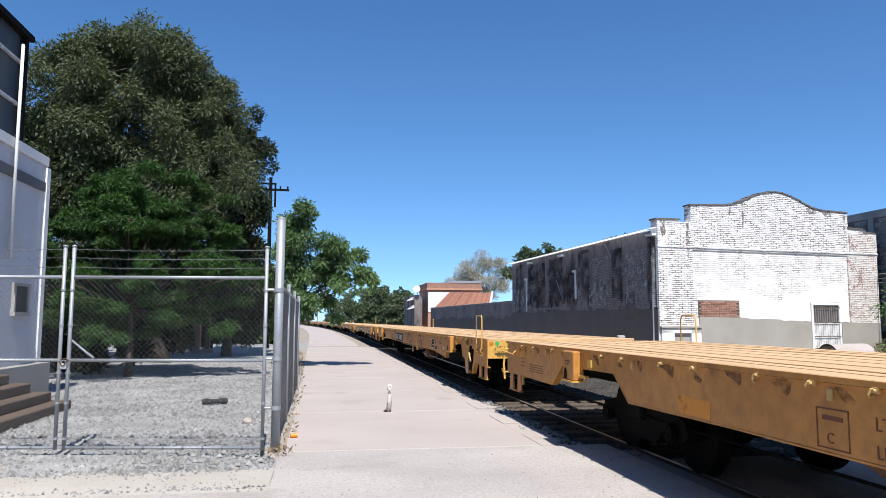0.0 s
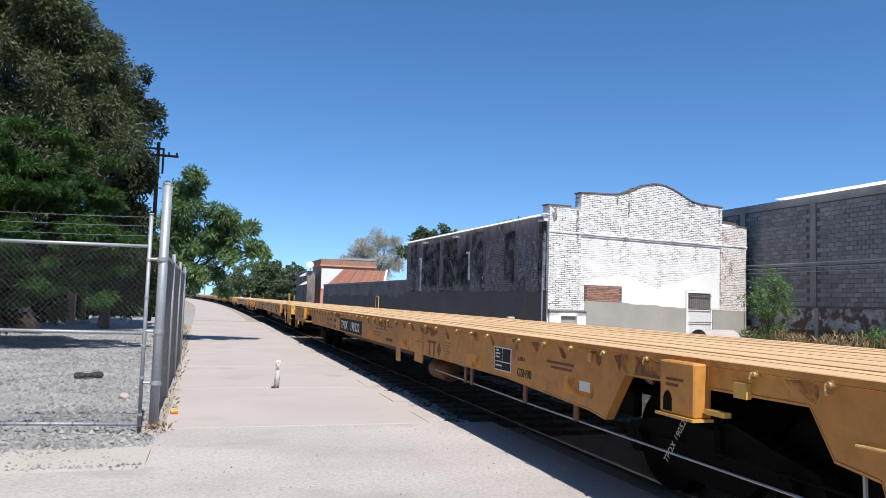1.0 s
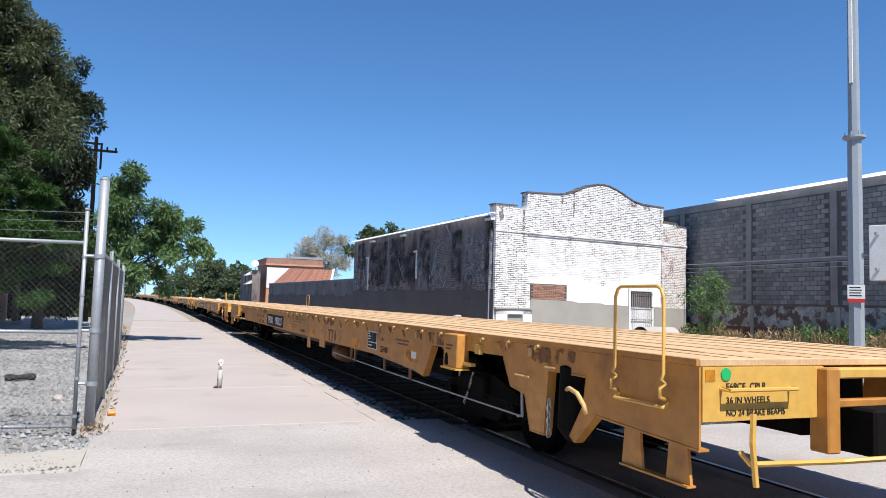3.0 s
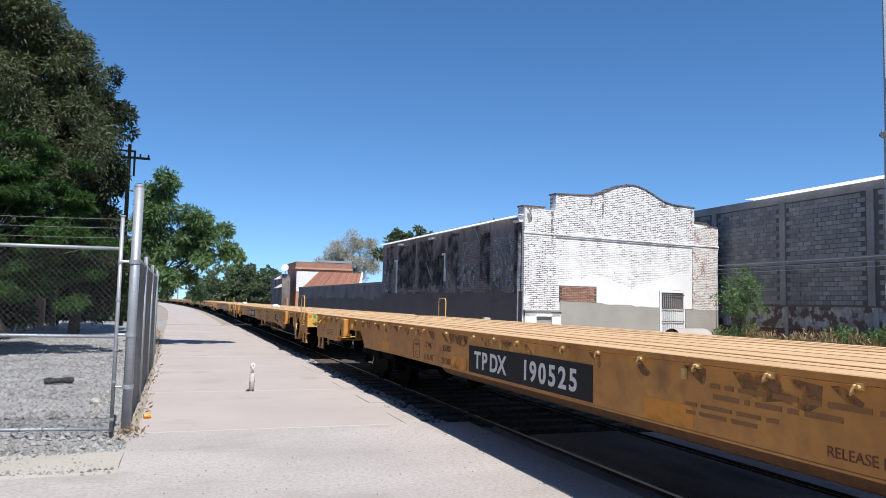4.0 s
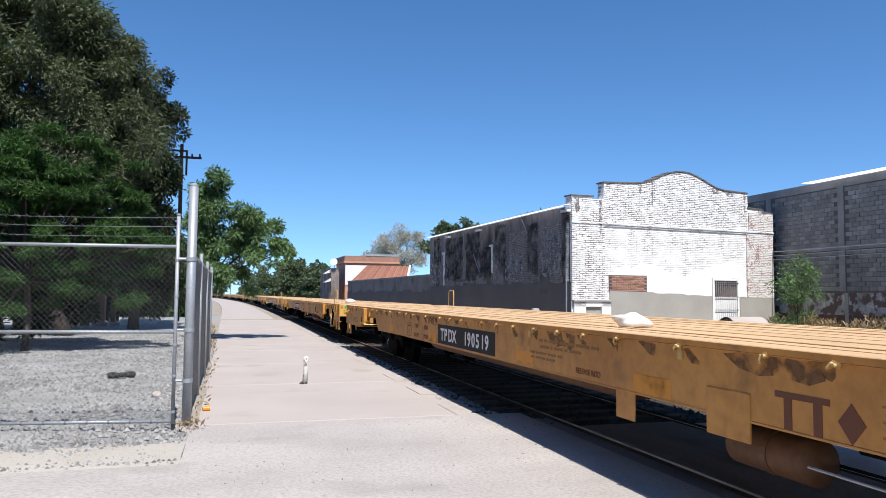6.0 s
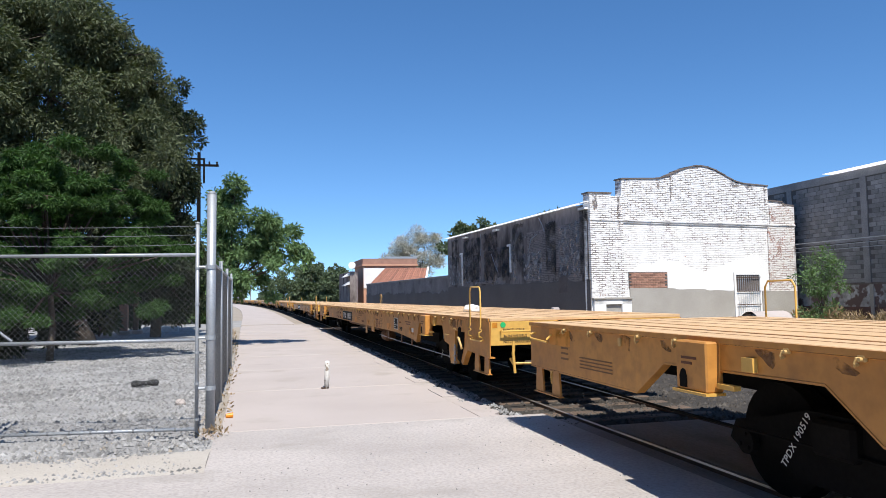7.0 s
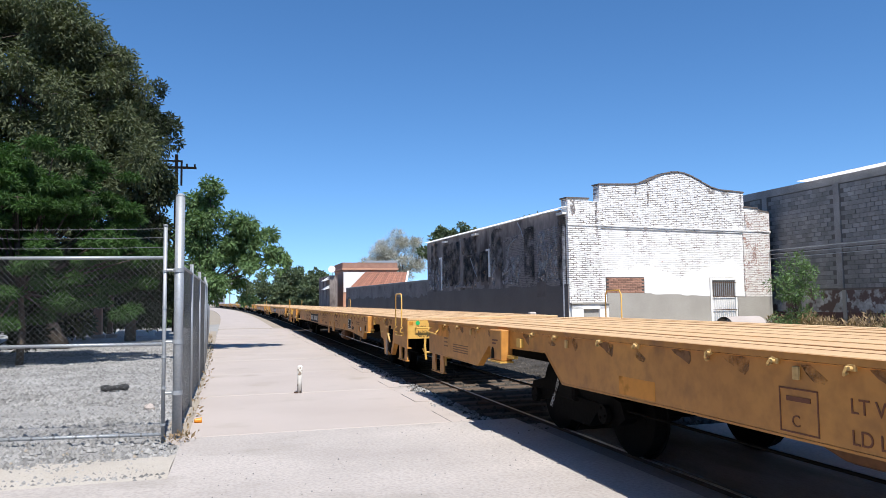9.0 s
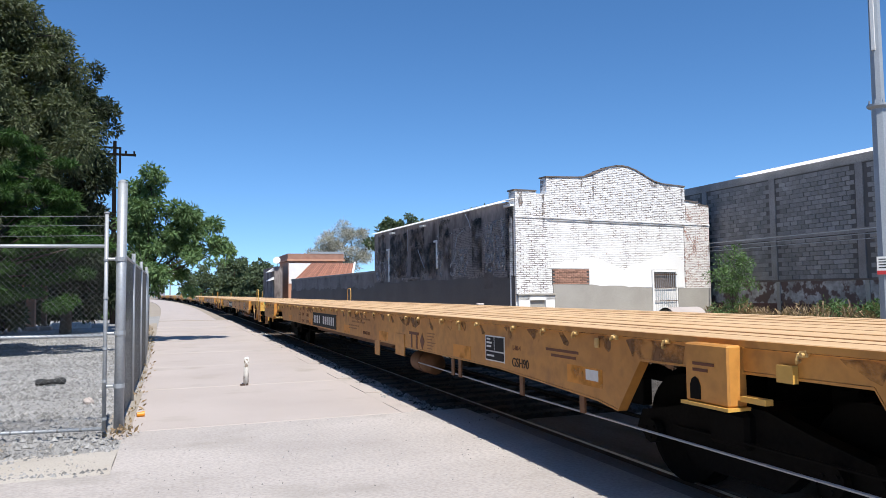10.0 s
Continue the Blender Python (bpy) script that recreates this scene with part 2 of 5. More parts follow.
def brick_material(name, paint, worn, joint, wear, joint_at=0.42, joint_scale=1.3, course=0.085, length=0.45):
    """Coursed brickwork under paint: the joints show as relief and dirt; paint is lost in patches."""
    m = bpy.data.materials.new(name)
    m.use_nodes = True
    nt = m.node_tree
    n, link = nt.nodes, nt.links.new
    bsdf = n["Principled BSDF"]
    bsdf.inputs["Roughness"].default_value = 0.85
    co = n.new("ShaderNodeTexCoord")
    mp = n.new("ShaderNodeMapping")
    mp.inputs["Rotation"].default_value = (radians(-90), 0, 0)
    link(co.outputs["Object"], mp.inputs["Vector"])
    bt = n.new("ShaderNodeTexBrick")
    for key, value in (("Scale", 1.0), ("Mortar Size", 0.018), ("Brick Width", length), ("Row Height", course), ("Mortar Smooth", 0.3), ("Bias", -0.2)):
        bt.inputs[key].default_value = value
    bt.inputs["Color1"].default_value, bt.inputs["Color2"].default_value = (1, 1, 1, 1), (0.6, 0.6, 0.6, 1)
    bt.inputs["Mortar"].default_value = (0, 0, 0, 1)
    warp = n.new("ShaderNodeTexNoise")
    warp.inputs["Scale"].default_value = 1.1
    link(mp.outputs["Vector"], warp.inputs["Vector"])
    off = n.new("ShaderNodeVectorMath")
    off.operation = "MULTIPLY_ADD"
    off.inputs[1].default_value = (0.12, 0.09, 0.09)
    link(warp.outputs["Color"], off.inputs[0])
    link(mp.outputs["Vector"], off.inputs[2])
    link(off.outputs[0], bt.inputs["Vector"])

    def noise_at(scale, detail=6):
        t = n.new("ShaderNodeTexNoise")
        t.inputs["Scale"].default_value, t.inputs["Detail"].default_value = scale, detail
        link(co.outputs["Object"], t.inputs["Vector"])
        return t.outputs["Fac"]

    def cut(v, lo, hi, top=1.0):
        r = n.new("ShaderNodeMapRange")
        r.inputs[1].default_value, r.inputs[2].default_value, r.inputs[4].default_value = lo, hi, top
        link(v, r.inputs[0])
        return r.outputs[0]

    def mix(fac, a, b):
        x = n.new("ShaderNodeMix")
        x.data_type = "RGBA"
        if isinstance(fac, float):
            x.inputs[0].default_value = fac
        else:
            link(fac, x.inputs[0])
        for s, v in ((x.inputs[6], a), (x.inputs[7], b)):
            if isinstance(v, tuple):
                s.default_value = (*v, 1)
            else:
                link(v, s)
        return x.outputs[2]

    worn_brick = mix(cut(noise_at(5), 0.35, 0.65), worn, tuple(c * 0.6 for c in worn))
    both = n.new("ShaderNodeMath")
    both.operation = "ADD"
    link(cut(noise_at(1.6), 0.3, 0.8, 0.55), both.inputs[0])
    link(cut(noise_at(14, 3), 0.3, 0.75, 0.45), both.inputs[1])
    colour = mix(cut(both.outputs[0], 0.78 - wear, 0.86 - wear), paint, worn_brick)
    inv = n.new("ShaderNodeMath")
    inv.operation = "MULTIPLY"
    link(bt.outputs["Fac"], inv.inputs[0])
    streak = n.new("ShaderNodeMapping")
    streak.inputs["Scale"].default_value = (1.0, 1.0, 2.2)
    link(co.outputs["Object"], streak.inputs["Vector"])
    fleck = n.new("ShaderNodeTexNoise")
    fleck.inputs["Scale"].default_value, fleck.inputs["Detail"].default_value = 3.2, 4
    link(streak.outputs["Vector"], fleck.inputs["Vector"])
    lost = n.new("ShaderNodeMath")
    lost.operation = "MULTIPLY"
    link(cut(noise_at(joint_scale), joint_at - 0.1, joint_at + 0.12), lost.inputs[0])
    link(cut(fleck.outputs["Fac"], 0.37, 0.56), lost.inputs[1])
    link(lost.outputs[0], inv.inputs[1])
    colour = mix(inv.outputs[0], colour, joint)
    link(colour, bsdf.inputs["Base Color"])
    sub = n.new("ShaderNodeMath")
    sub.operation = "SUBTRACT"
    link(noise_at(30), sub.inputs[0])
    link(bt.outputs["Fac"], sub.inputs[1])
    b = n.new("ShaderNodeBump")
    b.inputs["Strength"].default_value, b.inputs["Distance"].default_value = 0.7, 0.02
    link(sub.outputs[0], b.inputs["Height"])
    link(b.outputs["Normal"], bsdf.inputs["Normal"])
    return m


WHITE_BRICK = brick_material("white_painted_brick", (0.78, 0.77, 0.75), (0.42, 0.26, 0.21), (0.24, 0.20, 0.185), 0.075, 0.49, length=0.3)
PARAPET_BRICK = brick_material("whitewashed_parapet_brick", (0.76, 0.75, 0.73), (0.40, 0.26, 0.21), (0.13, 0.098, 0.09), 0.13, 0.36, length=0.3)
WORN_BRICK = brick_material("worn_white_over_red_brick", (0.7, 0.68, 0.65), (0.42, 0.24, 0.19), (0.3, 0.22, 0.19), 0.26, 0.3, length=0.3)
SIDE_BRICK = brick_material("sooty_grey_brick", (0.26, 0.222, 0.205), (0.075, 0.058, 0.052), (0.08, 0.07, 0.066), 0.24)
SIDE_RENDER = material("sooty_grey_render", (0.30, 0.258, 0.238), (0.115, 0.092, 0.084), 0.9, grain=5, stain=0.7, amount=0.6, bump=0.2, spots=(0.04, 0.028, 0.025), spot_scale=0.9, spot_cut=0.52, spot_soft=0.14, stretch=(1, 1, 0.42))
GREY_RENDER = material("grey_cement_render", (0.37, 0.35, 0.315), (0.27, 0.25, 0.22), 0.9, grain=25, stain=0.9, amount=0.45, bump=0.25)
WHITE_PLASTER = material("white_plaster", (0.80, 0.79, 0.77), (0.62, 0.6, 0.57), 0.85, grain=30, stain=1.2, amount=0.25, bump=0.2)


# ---- building blocks ----
def thing(name, label, category, m=Matrix(), group="", kind=""):
    ob = new(name)
    ob.matrix_basis = m
    return tagged(ob, label, category, group, kind)


def part(name, bm, mat, parent=None, label="", smooth=False):
    me = bpy.data.meshes.new(name)
    bm.normal_update()
    bm.to_mesh(me)
    bm.free()
    for m in mat if isinstance(mat, (list, tuple)) else [mat]:
        me.materials.append(m)
    if smooth:
        for p in me.polygons:
            p.use_smooth = True
    ob = new(name, me)
    ob.parent = parent
    return tagged(ob, label) if label else ob


def again(ob, m, parent=None):
    """One more piece on the same mesh."""
    o = new(ob.name.split(".")[0], ob.data)
    o.matrix_basis, o.parent = m, parent or ob.parent
    return o


def box(bm, x0, x1, y0, y1, z0, z1, bevel=0.0):
    vs = bmesh.ops.create_cube(bm, size=1, matrix=Matrix.Translation(((x0 + x1) / 2, (y0 + y1) / 2, (z0 + z1) / 2)) @ Matrix.Diagonal((abs(x1 - x0), abs(y1 - y0), abs(z1 - z0), 1)))["verts"]
    if bevel:
        es = list({e for v in vs for e in v.link_edges})
        bmesh.ops.bevel(bm, geom=es, offset=bevel, segments=1, affect="EDGES")
    return bm


def boxes(*rows, bevel=0.0):
    bm = bmesh.new()
    for r in rows:
        box(bm, *r, bevel=bevel)
    return bm


def rod(bm, p, q, r, r2=None, n=8):
    p, q = Vector(p), Vector(q)
    d = q - p
    m = Matrix.Translation((p + q) / 2) @ d.to_track_quat("Z", "Y").to_matrix().to_4x4()
    bmesh.ops.create_cone(bm, cap_ends=True, segments=n, radius1=r, radius2=r if r2 is None else r2, depth=d.length, matrix=m)
    return bm


def bent(points, r, n=6, bm=None):
    """One continuous tube through the points."""
    bm = bm or bmesh.new()
    pts = [Vector(p) for p in points]
    rings, up = [], None
    for i, p in enumerate(pts):
        d = (pts[min(i + 1, len(pts) - 1)] - pts[max(i - 1, 0)]).normalized()
        if up is None:
            up = d.orthogonal().normalized()
        up = (up - d * up.dot(d)).normalized()
        v = d.cross(up)
        rings.append([bm.verts.new(p + r * (math.cos(k * 2 * math.pi / n) * up + math.sin(k * 2 * math.pi / n) * v)) for k in range(n)])
    for a, b in zip(rings, rings[1:]):
        for k in range(n):
            bm.faces.new((a[k], a[(k + 1) % n], b[(k + 1) % n], b[k]))
    bm.faces.new(rings[0][::-1])
    bm.faces.new(rings[-1])
    return bm


def prism(bm, outline, axis, lo, hi):
    """An outline (two coordinates a point) drawn out along an axis from lo to hi."""
    def at(a, b, c):
        return {"x": (c, a, b), "y": (a, c, b), "z": (a, b, c)}[axis]
    n = len(outline)
    va = [bm.verts.new(at(a, b, lo)) for a, b in outline]
    vb = [bm.verts.new(at(a, b, hi)) for a, b in outline]
    faces = [bm.faces.new(va), bm.faces.new(vb[::-1])]
    for i in range(n):
        faces.append(bm.faces.new((va[i], vb[i], vb[(i + 1) % n], va[(i + 1) % n])))
    bmesh.ops.recalc_face_normals(bm, faces=faces)
    return bm


def lettering(name, words, size, m, mat, parent, wide=1.0, heavy=0.0):
    cu = bpy.data.curves.new(name, "FONT")
    cu.body, cu.size, cu.extrude, cu.space_character, cu.offset = words, size, 0.0015, wide, heavy
    cu.materials.append(mat)
    ob = new(name, cu)
    me = bpy.data.meshes.new_from_object(ob)
    bpy.data.objects.remove(ob)
    ob = new(name, me)
    ob.matrix_basis, ob.parent = m, parent
    return ob


def leaves(rng, centres, radii, count, size, droop=0.3, long=2.2, shell=0.55):
    """Folded leaf blades scattered in clumps; returns points and faces."""
    centres, radii = np.asarray(centres, float), np.asarray(radii, float)
    weight = radii.prod(1) ** (2 / 3)
    pick = rng.choice(len(centres), count, p=weight / weight.sum())
    d = rng.normal(size=(count, 3))
    d /= np.linalg.norm(d, axis=1, keepdims=True)
    r = shell + (1 - shell) * rng.random(count) ** 0.5
    r *= 1 + 0.16 * rng.normal(size=count)
    pos = centres[pick] + d * r[:, None] * radii[pick]
    way = d * 0.7 + rng.normal(size=(count, 3)) * 0.6
    way[:, 2] -= droop
    way /= np.linalg.norm(way, axis=1, keepdims=True)
    side = np.cross(way, rng.normal(size=(count, 3)))
    side /= np.linalg.norm(side, axis=1, keepdims=True) + 1e-9
    up = np.cross(side, way)
    s = size * (0.6 + 0.8 * rng.random(count))[:, None]
    a, b = pos, pos + way * s * long
    mid = pos + way * s * long * 0.45
    l, rr = mid + side * s * 0.5 + up * s * 0.15, mid - side * s * 0.5 + up * s * 0.15
    pts = np.stack([a, l, b, rr], 1).reshape(-1, 3)
    i = np.arange(count)[:, None] * 4
    return pts, np.concatenate([i + [0, 1, 2], i + [0, 2, 3]])


def mesh_from(name, pts, faces, mat, parent=None, label=""):
    me = bpy.data.meshes.new(name)
    me.from_pydata(pts.tolist() if hasattr(pts, "tolist") else pts, [], faces.tolist() if hasattr(faces, "tolist") else faces)
    me.materials.append(mat)
    ob = new(name, me)
    ob.parent = parent
    return tagged(ob, label) if label else ob


def tree(name, label, m, clumps, radii, count, size, leaf, trunk_r, fork, droop=0.3, long=2.2, seed=1, trunks=1, sub=7, shell=0.45):
    """A tapered trunk with limbs to every clump, and a crown of leaf blades in many small tufts."""
    rng = np.random.default_rng(seed)
    t = thing(name, label, "tree", m)
    bm = bmesh.new()
    top = Vector((0, 0, fork))
    for k in range(trunks):
        base = Vector(((k - (trunks - 1) / 2) * trunk_r * 5, (k % 2) * 0.6, -0.1))
        rod(bm, base, base.lerp(top, 0.5) + Vector((0.06, 0.04, 0)), trunk_r, trunk_r * 0.8, 9)
        rod(bm, base.lerp(top, 0.5) + Vector((0.06, 0.04, 0)), top, trunk_r * 0.8, trunk_r * 0.62, 9)
    tufts, sizes = [], []
    for c, r in zip(clumps, radii):
        c, r = np.array(c, float), np.array(r, float)
        knee = top.lerp(Vector(c), 0.55) + Vector((0, 0, 0.08 * r[2]))
        rod(bm, top, knee, trunk_r * 0.45, trunk_r * 0.26, 6)
        rod(bm, knee, Vector(c), trunk_r * 0.26, trunk_r * 0.1, 6)
        for _ in range(sub):
            d = rng.normal(size=3)
            d /= np.linalg.norm(d)
            p = c + d * r * (0.4 + 0.62 * rng.random())
            tufts.append(p)
            sizes.append(r * (0.2 + 0.24 * rng.random()))
            rod(bm, Vector(c), Vector(p), trunk_r * 0.1, trunk_r * 0.03, 4)
    part("trunk", bm, BARK, t, smooth=True)
    pts, faces = leaves(rng, tufts, sizes, count, size, droop, long, shell)
    mesh_from("crown", pts, faces, leaf, t)
    return t


# ---- ground, path and track ----
TRACK_X, SIDE, DECK_Z, CAR_L, PITCH, SPEED = 4.96, 1.60, 1.325, 29.3, 30.97, 13.845
UNIT = CAR_L / 30.0


def bend(y):
    """Sideways drift of the line: straight by the crossing, then an easy curve away to the west."""
    return -max(0.0, y - 50) ** 2 / 5200


def strip(bm, left, right, ys, z0, z1):
    """A slab that follows the line, between two sideways offsets."""
    rows = []
    for y in ys:
        a, b = left(y) + bend(y), right(y) + bend(y)
        rows.append([bm.verts.new(p) for p in ((a, y, z0), (b, y, z0), (b, y, z1), (a, y, z1))])
    for p, q in zip(rows, rows[1:]):
        for i in range(4):
            bm.faces.new((p[i], p[(i + 1) % 4], q[(i + 1) % 4], q[i]))
    bm.faces.new(rows[0][::-1])
    bm.faces.new(rows[-1])
    bmesh.ops.recalc_face_normals(bm, faces=bm.faces)
    return bm


def span(a, b, n):
    return [a + (b - a) * i / n for i in range(n + 1)]


bm = bmesh.new()
bmesh.ops.create_grid(bm, x_segments=2, y_segments=2, size=2600, matrix=Matrix.Translation((0, 0, -0.06)))
tagged(part("ground", bm, DUST), "pale dusty bare earth around the railway", "ground", kind="structure")

# concrete footpath in cast bays, with open joints between them
footpath = tagged(new("pavement"), "pale concrete footpath beside the railway fence", "pavement", kind="structure")
ys = [9.72, 13.75, 17.8, 21.9, 26.0, 30.1, 34.3, 38.6, 43.0, 47.8]
rng = random.Random(3)
for a, b in zip(ys, ys[1:]):
    l, r = -0.45 - 0.012 * (a - 9.7), 2.985
    z = rng.uniform(-0.004, 0.004)
    bm = boxes((l, r, a + 0.012, b - 0.012, -0.12, z), bevel=0.008)
    part("concrete_bay", bm, CONCRETE, footpath)
bm = strip(bmesh.new(), lambda y: -0.9 - 0.008 * (y - 48), lambda y: 2.5, [48.9] + span(56, 330, 30), -0.12, 0.0)
part("far_concrete", bm, CONCRETE, footpath)
# broken strip at the joint where the path was cut
bm = strip(bmesh.new(), lambda y: -0.9, lambda y: 2.3, [47.8, 48.9], -0.12, -0.012)
part("broken_joint", bm, DUST, footpath)
# rough kerb edge between the path and the ballast
kerb = tagged(new("kerb"), "low rough concrete kerb between path and ballast", "kerb", kind="structure")
for i in range(36):
    y0 = 9.74 + i * 1.06
    bm = bmesh.new()
    wavy = [(2.992 + rng.uniform(0, .008), y0 + 1.05 * k / 6) for k in range(7)]
    prism(bm, wavy + [(3.36 + rng.uniform(-.14, .1), y0 + 1.05 * k / 6) for k in range(6, -1, -1)], "z", -0.15, -0.008 + rng.uniform(-.006, .005))
    bmesh.ops.recalc_face_normals(bm, faces=bm.faces[:])
    o = part("kerb_stone", bm, CONCRETE, kerb)

# crossing in front of the gate
apron = tagged(new("road"), "worn pale concrete level crossing with fine cracks", "road", kind="structure")
part("slab", boxes((-0.5, 3.9, -25, 9.71, -0.2, -0.004)), APRON, apron)
part("slab", boxes((-60, -0.5, -25, 7.6, -0.2, -0.009)), APRON, apron)
# slab between the rails, painted darker for the train's shade
part("slab", boxes((4.31, 5.64, -25, 8.6, -0.2, -0.008)), SHADED_SLAB, apron)
part("slab", boxes((5.78, 60, -25, 8.4, -0.2, -0.004)), APRON, apron)
part("edge_strip", boxes((3.902, 4.14, -25, 9.3, -0.2, -0.02)), SHADED_SLAB, apron)

# gravel yard behind the gate: a bumpy bed with loose stones on it
yard = tagged(new("gravel_yard"), "loose grey gravel yard behind the gate", "gravel", kind="stuff")
bm = bmesh.new()
bmesh.ops.create_grid(bm, x_segments=90, y_segments=120, size=0.5, matrix=Matrix.Translation((-15.5, 33.7, 0)) @ Matrix.Diagonal((30, 52, 1, 1)))
for v in bm.verts:
    v.co.z = -0.025 + 0.03 * noise.noise(v.co * 0.5) + 0.012 * noise.noise(v.co * 3)
part("bed", bm, GRAVEL, yard, smooth=True)
nr = np.random.default_rng(5)


def stones(count, x0, x1, y0, y1, size, mat, parent, name, z=0.0, near=1.0):
    """Loose stones: squashed five-sided lumps joined in one mesh."""
    x = nr.uniform(x0, x1, count)
    y = y0 + (y1 - y0) * nr.random(count) ** near
    s = size * (0.5 + nr.random(count) ** 2 * 1.3)
    turn = nr.uniform(0, 6.28, count)
    pts, faces = np.zeros((count, 6, 3)), []
    for k in range(5):
        a = turn + k * 1.2566 + nr.uniform(-.3, .3, count)
        pts[:, k] = np.stack([x + s * np.cos(a), y + s * np.sin(a) * nr.uniform(.6, 1, count), np.full(count, z - 0.01)], 1)
    pts[:, 5] = np.stack([x + s * nr.uniform(-.3, .3, count), y, z + s * nr.uniform(.45, .9, count)], 1)
    i = np.arange(count)[:, None] * 6
    faces = np.concatenate([i + [k, (k + 1) % 5, 5] for k in range(5)])
    return mesh_from(name, pts.reshape(-1, 3), faces, mat, parent)


stones(46000, -14, -0.55, 7.7, 32, 0.028, GRAVEL, yard, "loose_stones", -0.012, 1.5)
stones(500, -12, -0.6, 7.6, 9.6, 0.02, DUST, yard, "dusty_stones", -0.012)

# ballast bed, sleepers and rails
ballast = tagged(new("ballast"), "dark crushed-stone track ballast", "ballast", kind="stuff")
part("bed", strip(bmesh.new(), lambda y: 3.3, lambda y: 9.6, [8.45] + span(20, 330, 40), -0.2, -0.045), BALLAST, ballast)
stones(11000, 3.32, 9.4, 8.6, 34, 0.035, BALLAST, ballast, "stones", -0.045, 1.6)
stones(2600, 3.12, 3.62, 9.3, 44, 0.03, GRAVEL, ballast, "pale_stones", -0.03, 1.3)
track = tagged(new("railway_track"), "worn steel rails on timber sleepers", "track", kind="structure")
for side, name in ((-0.7525, "near"), (0.7525, "far")):
    for x0, x1, z0, z1, mat, what in ((-.036, .036, -.035, 0.0, RUST, "rail_head"), (-.024, .022, -.002, 0.003, RAIL_TOP, "running_band"), (-.01, .01, -.13, -.035, RUST, "rail_web"), (-.07, .07, -.15, -.13, RUST, "rail_foot")):
        c = TRACK_X + side
        part(what, strip(bmesh.new(), lambda y: c + x0, lambda y: c + x1, [-40, 8.5] + span(20, 330, 40), z0, z1), mat, track)
first = part("sleeper", boxes((-1.3, 1.3, -0.115, 0.115, -0.2, -0.03), bevel=0.015), WOOD_OLD, track)
first.matrix_basis = pose(TRACK_X, 9.2, 0)
for i in range(1, 60):
    y = 9.2 + i * 0.6
    again(first, pose(TRACK_X + bend(y), y, rng.uniform(-.01, .01), 0, 0, rng.uniform(-1, 1)), track)


# ---- the flat cars ----
def along(s):
    """Place along the car from the distance to its trailing end."""
    return CAR_L / 2 - s * UNIT


def side_text(name, words, size, s, z, mat, parent):
    lettering(name, words, size, Matrix.Translation((-SIDE - 0.0105, along(s), z)) @ pose(0, 0, 0, 90, 0, -90), mat, parent)


def bars(rows, mat, parent, name="stencil_bar"):
    """Plain bars for stencilled writing that cannot be read: rows of s, z, length, height."""
    for s, z, ln, h in rows:
        bm = bmesh.new()
        box(bm, -SIDE - 0.011, -SIDE - 0.007, along(s + ln), along(s), z, z + h)
        part(name, bm, mat, parent)


def build_truck(parent, s, name="truck"):
    y = along(s)
    bm = bmesh.new()
    for x in (-1.0, 1.0):
        # cast side frame: arched top, dropped spring seat, pedestal jaws
        out = [(-1.2, .44), (-1.12, .6), (-.72, .68), (-.3, .79), (.3, .79), (.72, .68), (1.12, .6), (1.2, .44), (1.05, .36), (.8, .4), (.62, .44), (.42, .26), (-.42, .26), (-.62, .44), (-.8, .4), (-1.05, .36)]
        prism(bm, [(y + a, b) for a, b in out], "x", x - 0.07, x + 0.07)
        for k in range(-1, 2):
            rod(bm, (x, y + k * 0.16, .3), (x, y + k * 0.16, .56), 0.065, n=8)
    box(bm, -1.15, 1.15, y - .2, y + .2, .5, .76, bevel=.03)
    for q in (-1, 1):
        box(bm, -.9, .9, y + q * .3 - .05, y + q * .3 + .05, .3, .5, bevel=.02)
        box(bm, -.62, .62, y + q * .55 - .12, y + q * .55 + .12, .45, .95, bevel=.02)
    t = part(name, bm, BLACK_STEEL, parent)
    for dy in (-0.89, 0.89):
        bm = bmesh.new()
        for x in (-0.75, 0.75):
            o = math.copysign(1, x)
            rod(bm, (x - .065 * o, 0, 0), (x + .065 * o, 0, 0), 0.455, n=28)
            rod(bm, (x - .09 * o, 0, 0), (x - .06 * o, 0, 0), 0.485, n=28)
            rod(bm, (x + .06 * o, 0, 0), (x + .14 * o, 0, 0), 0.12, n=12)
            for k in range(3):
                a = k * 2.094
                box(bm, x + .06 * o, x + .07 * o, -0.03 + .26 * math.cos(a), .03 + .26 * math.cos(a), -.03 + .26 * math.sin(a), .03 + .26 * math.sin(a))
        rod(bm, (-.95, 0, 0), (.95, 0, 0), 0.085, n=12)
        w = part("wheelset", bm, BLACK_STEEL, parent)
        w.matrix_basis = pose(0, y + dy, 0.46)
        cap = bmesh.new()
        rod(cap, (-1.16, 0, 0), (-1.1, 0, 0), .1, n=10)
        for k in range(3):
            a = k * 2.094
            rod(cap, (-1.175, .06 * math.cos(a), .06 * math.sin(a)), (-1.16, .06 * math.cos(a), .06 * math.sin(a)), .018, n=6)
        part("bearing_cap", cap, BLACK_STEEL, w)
    return t


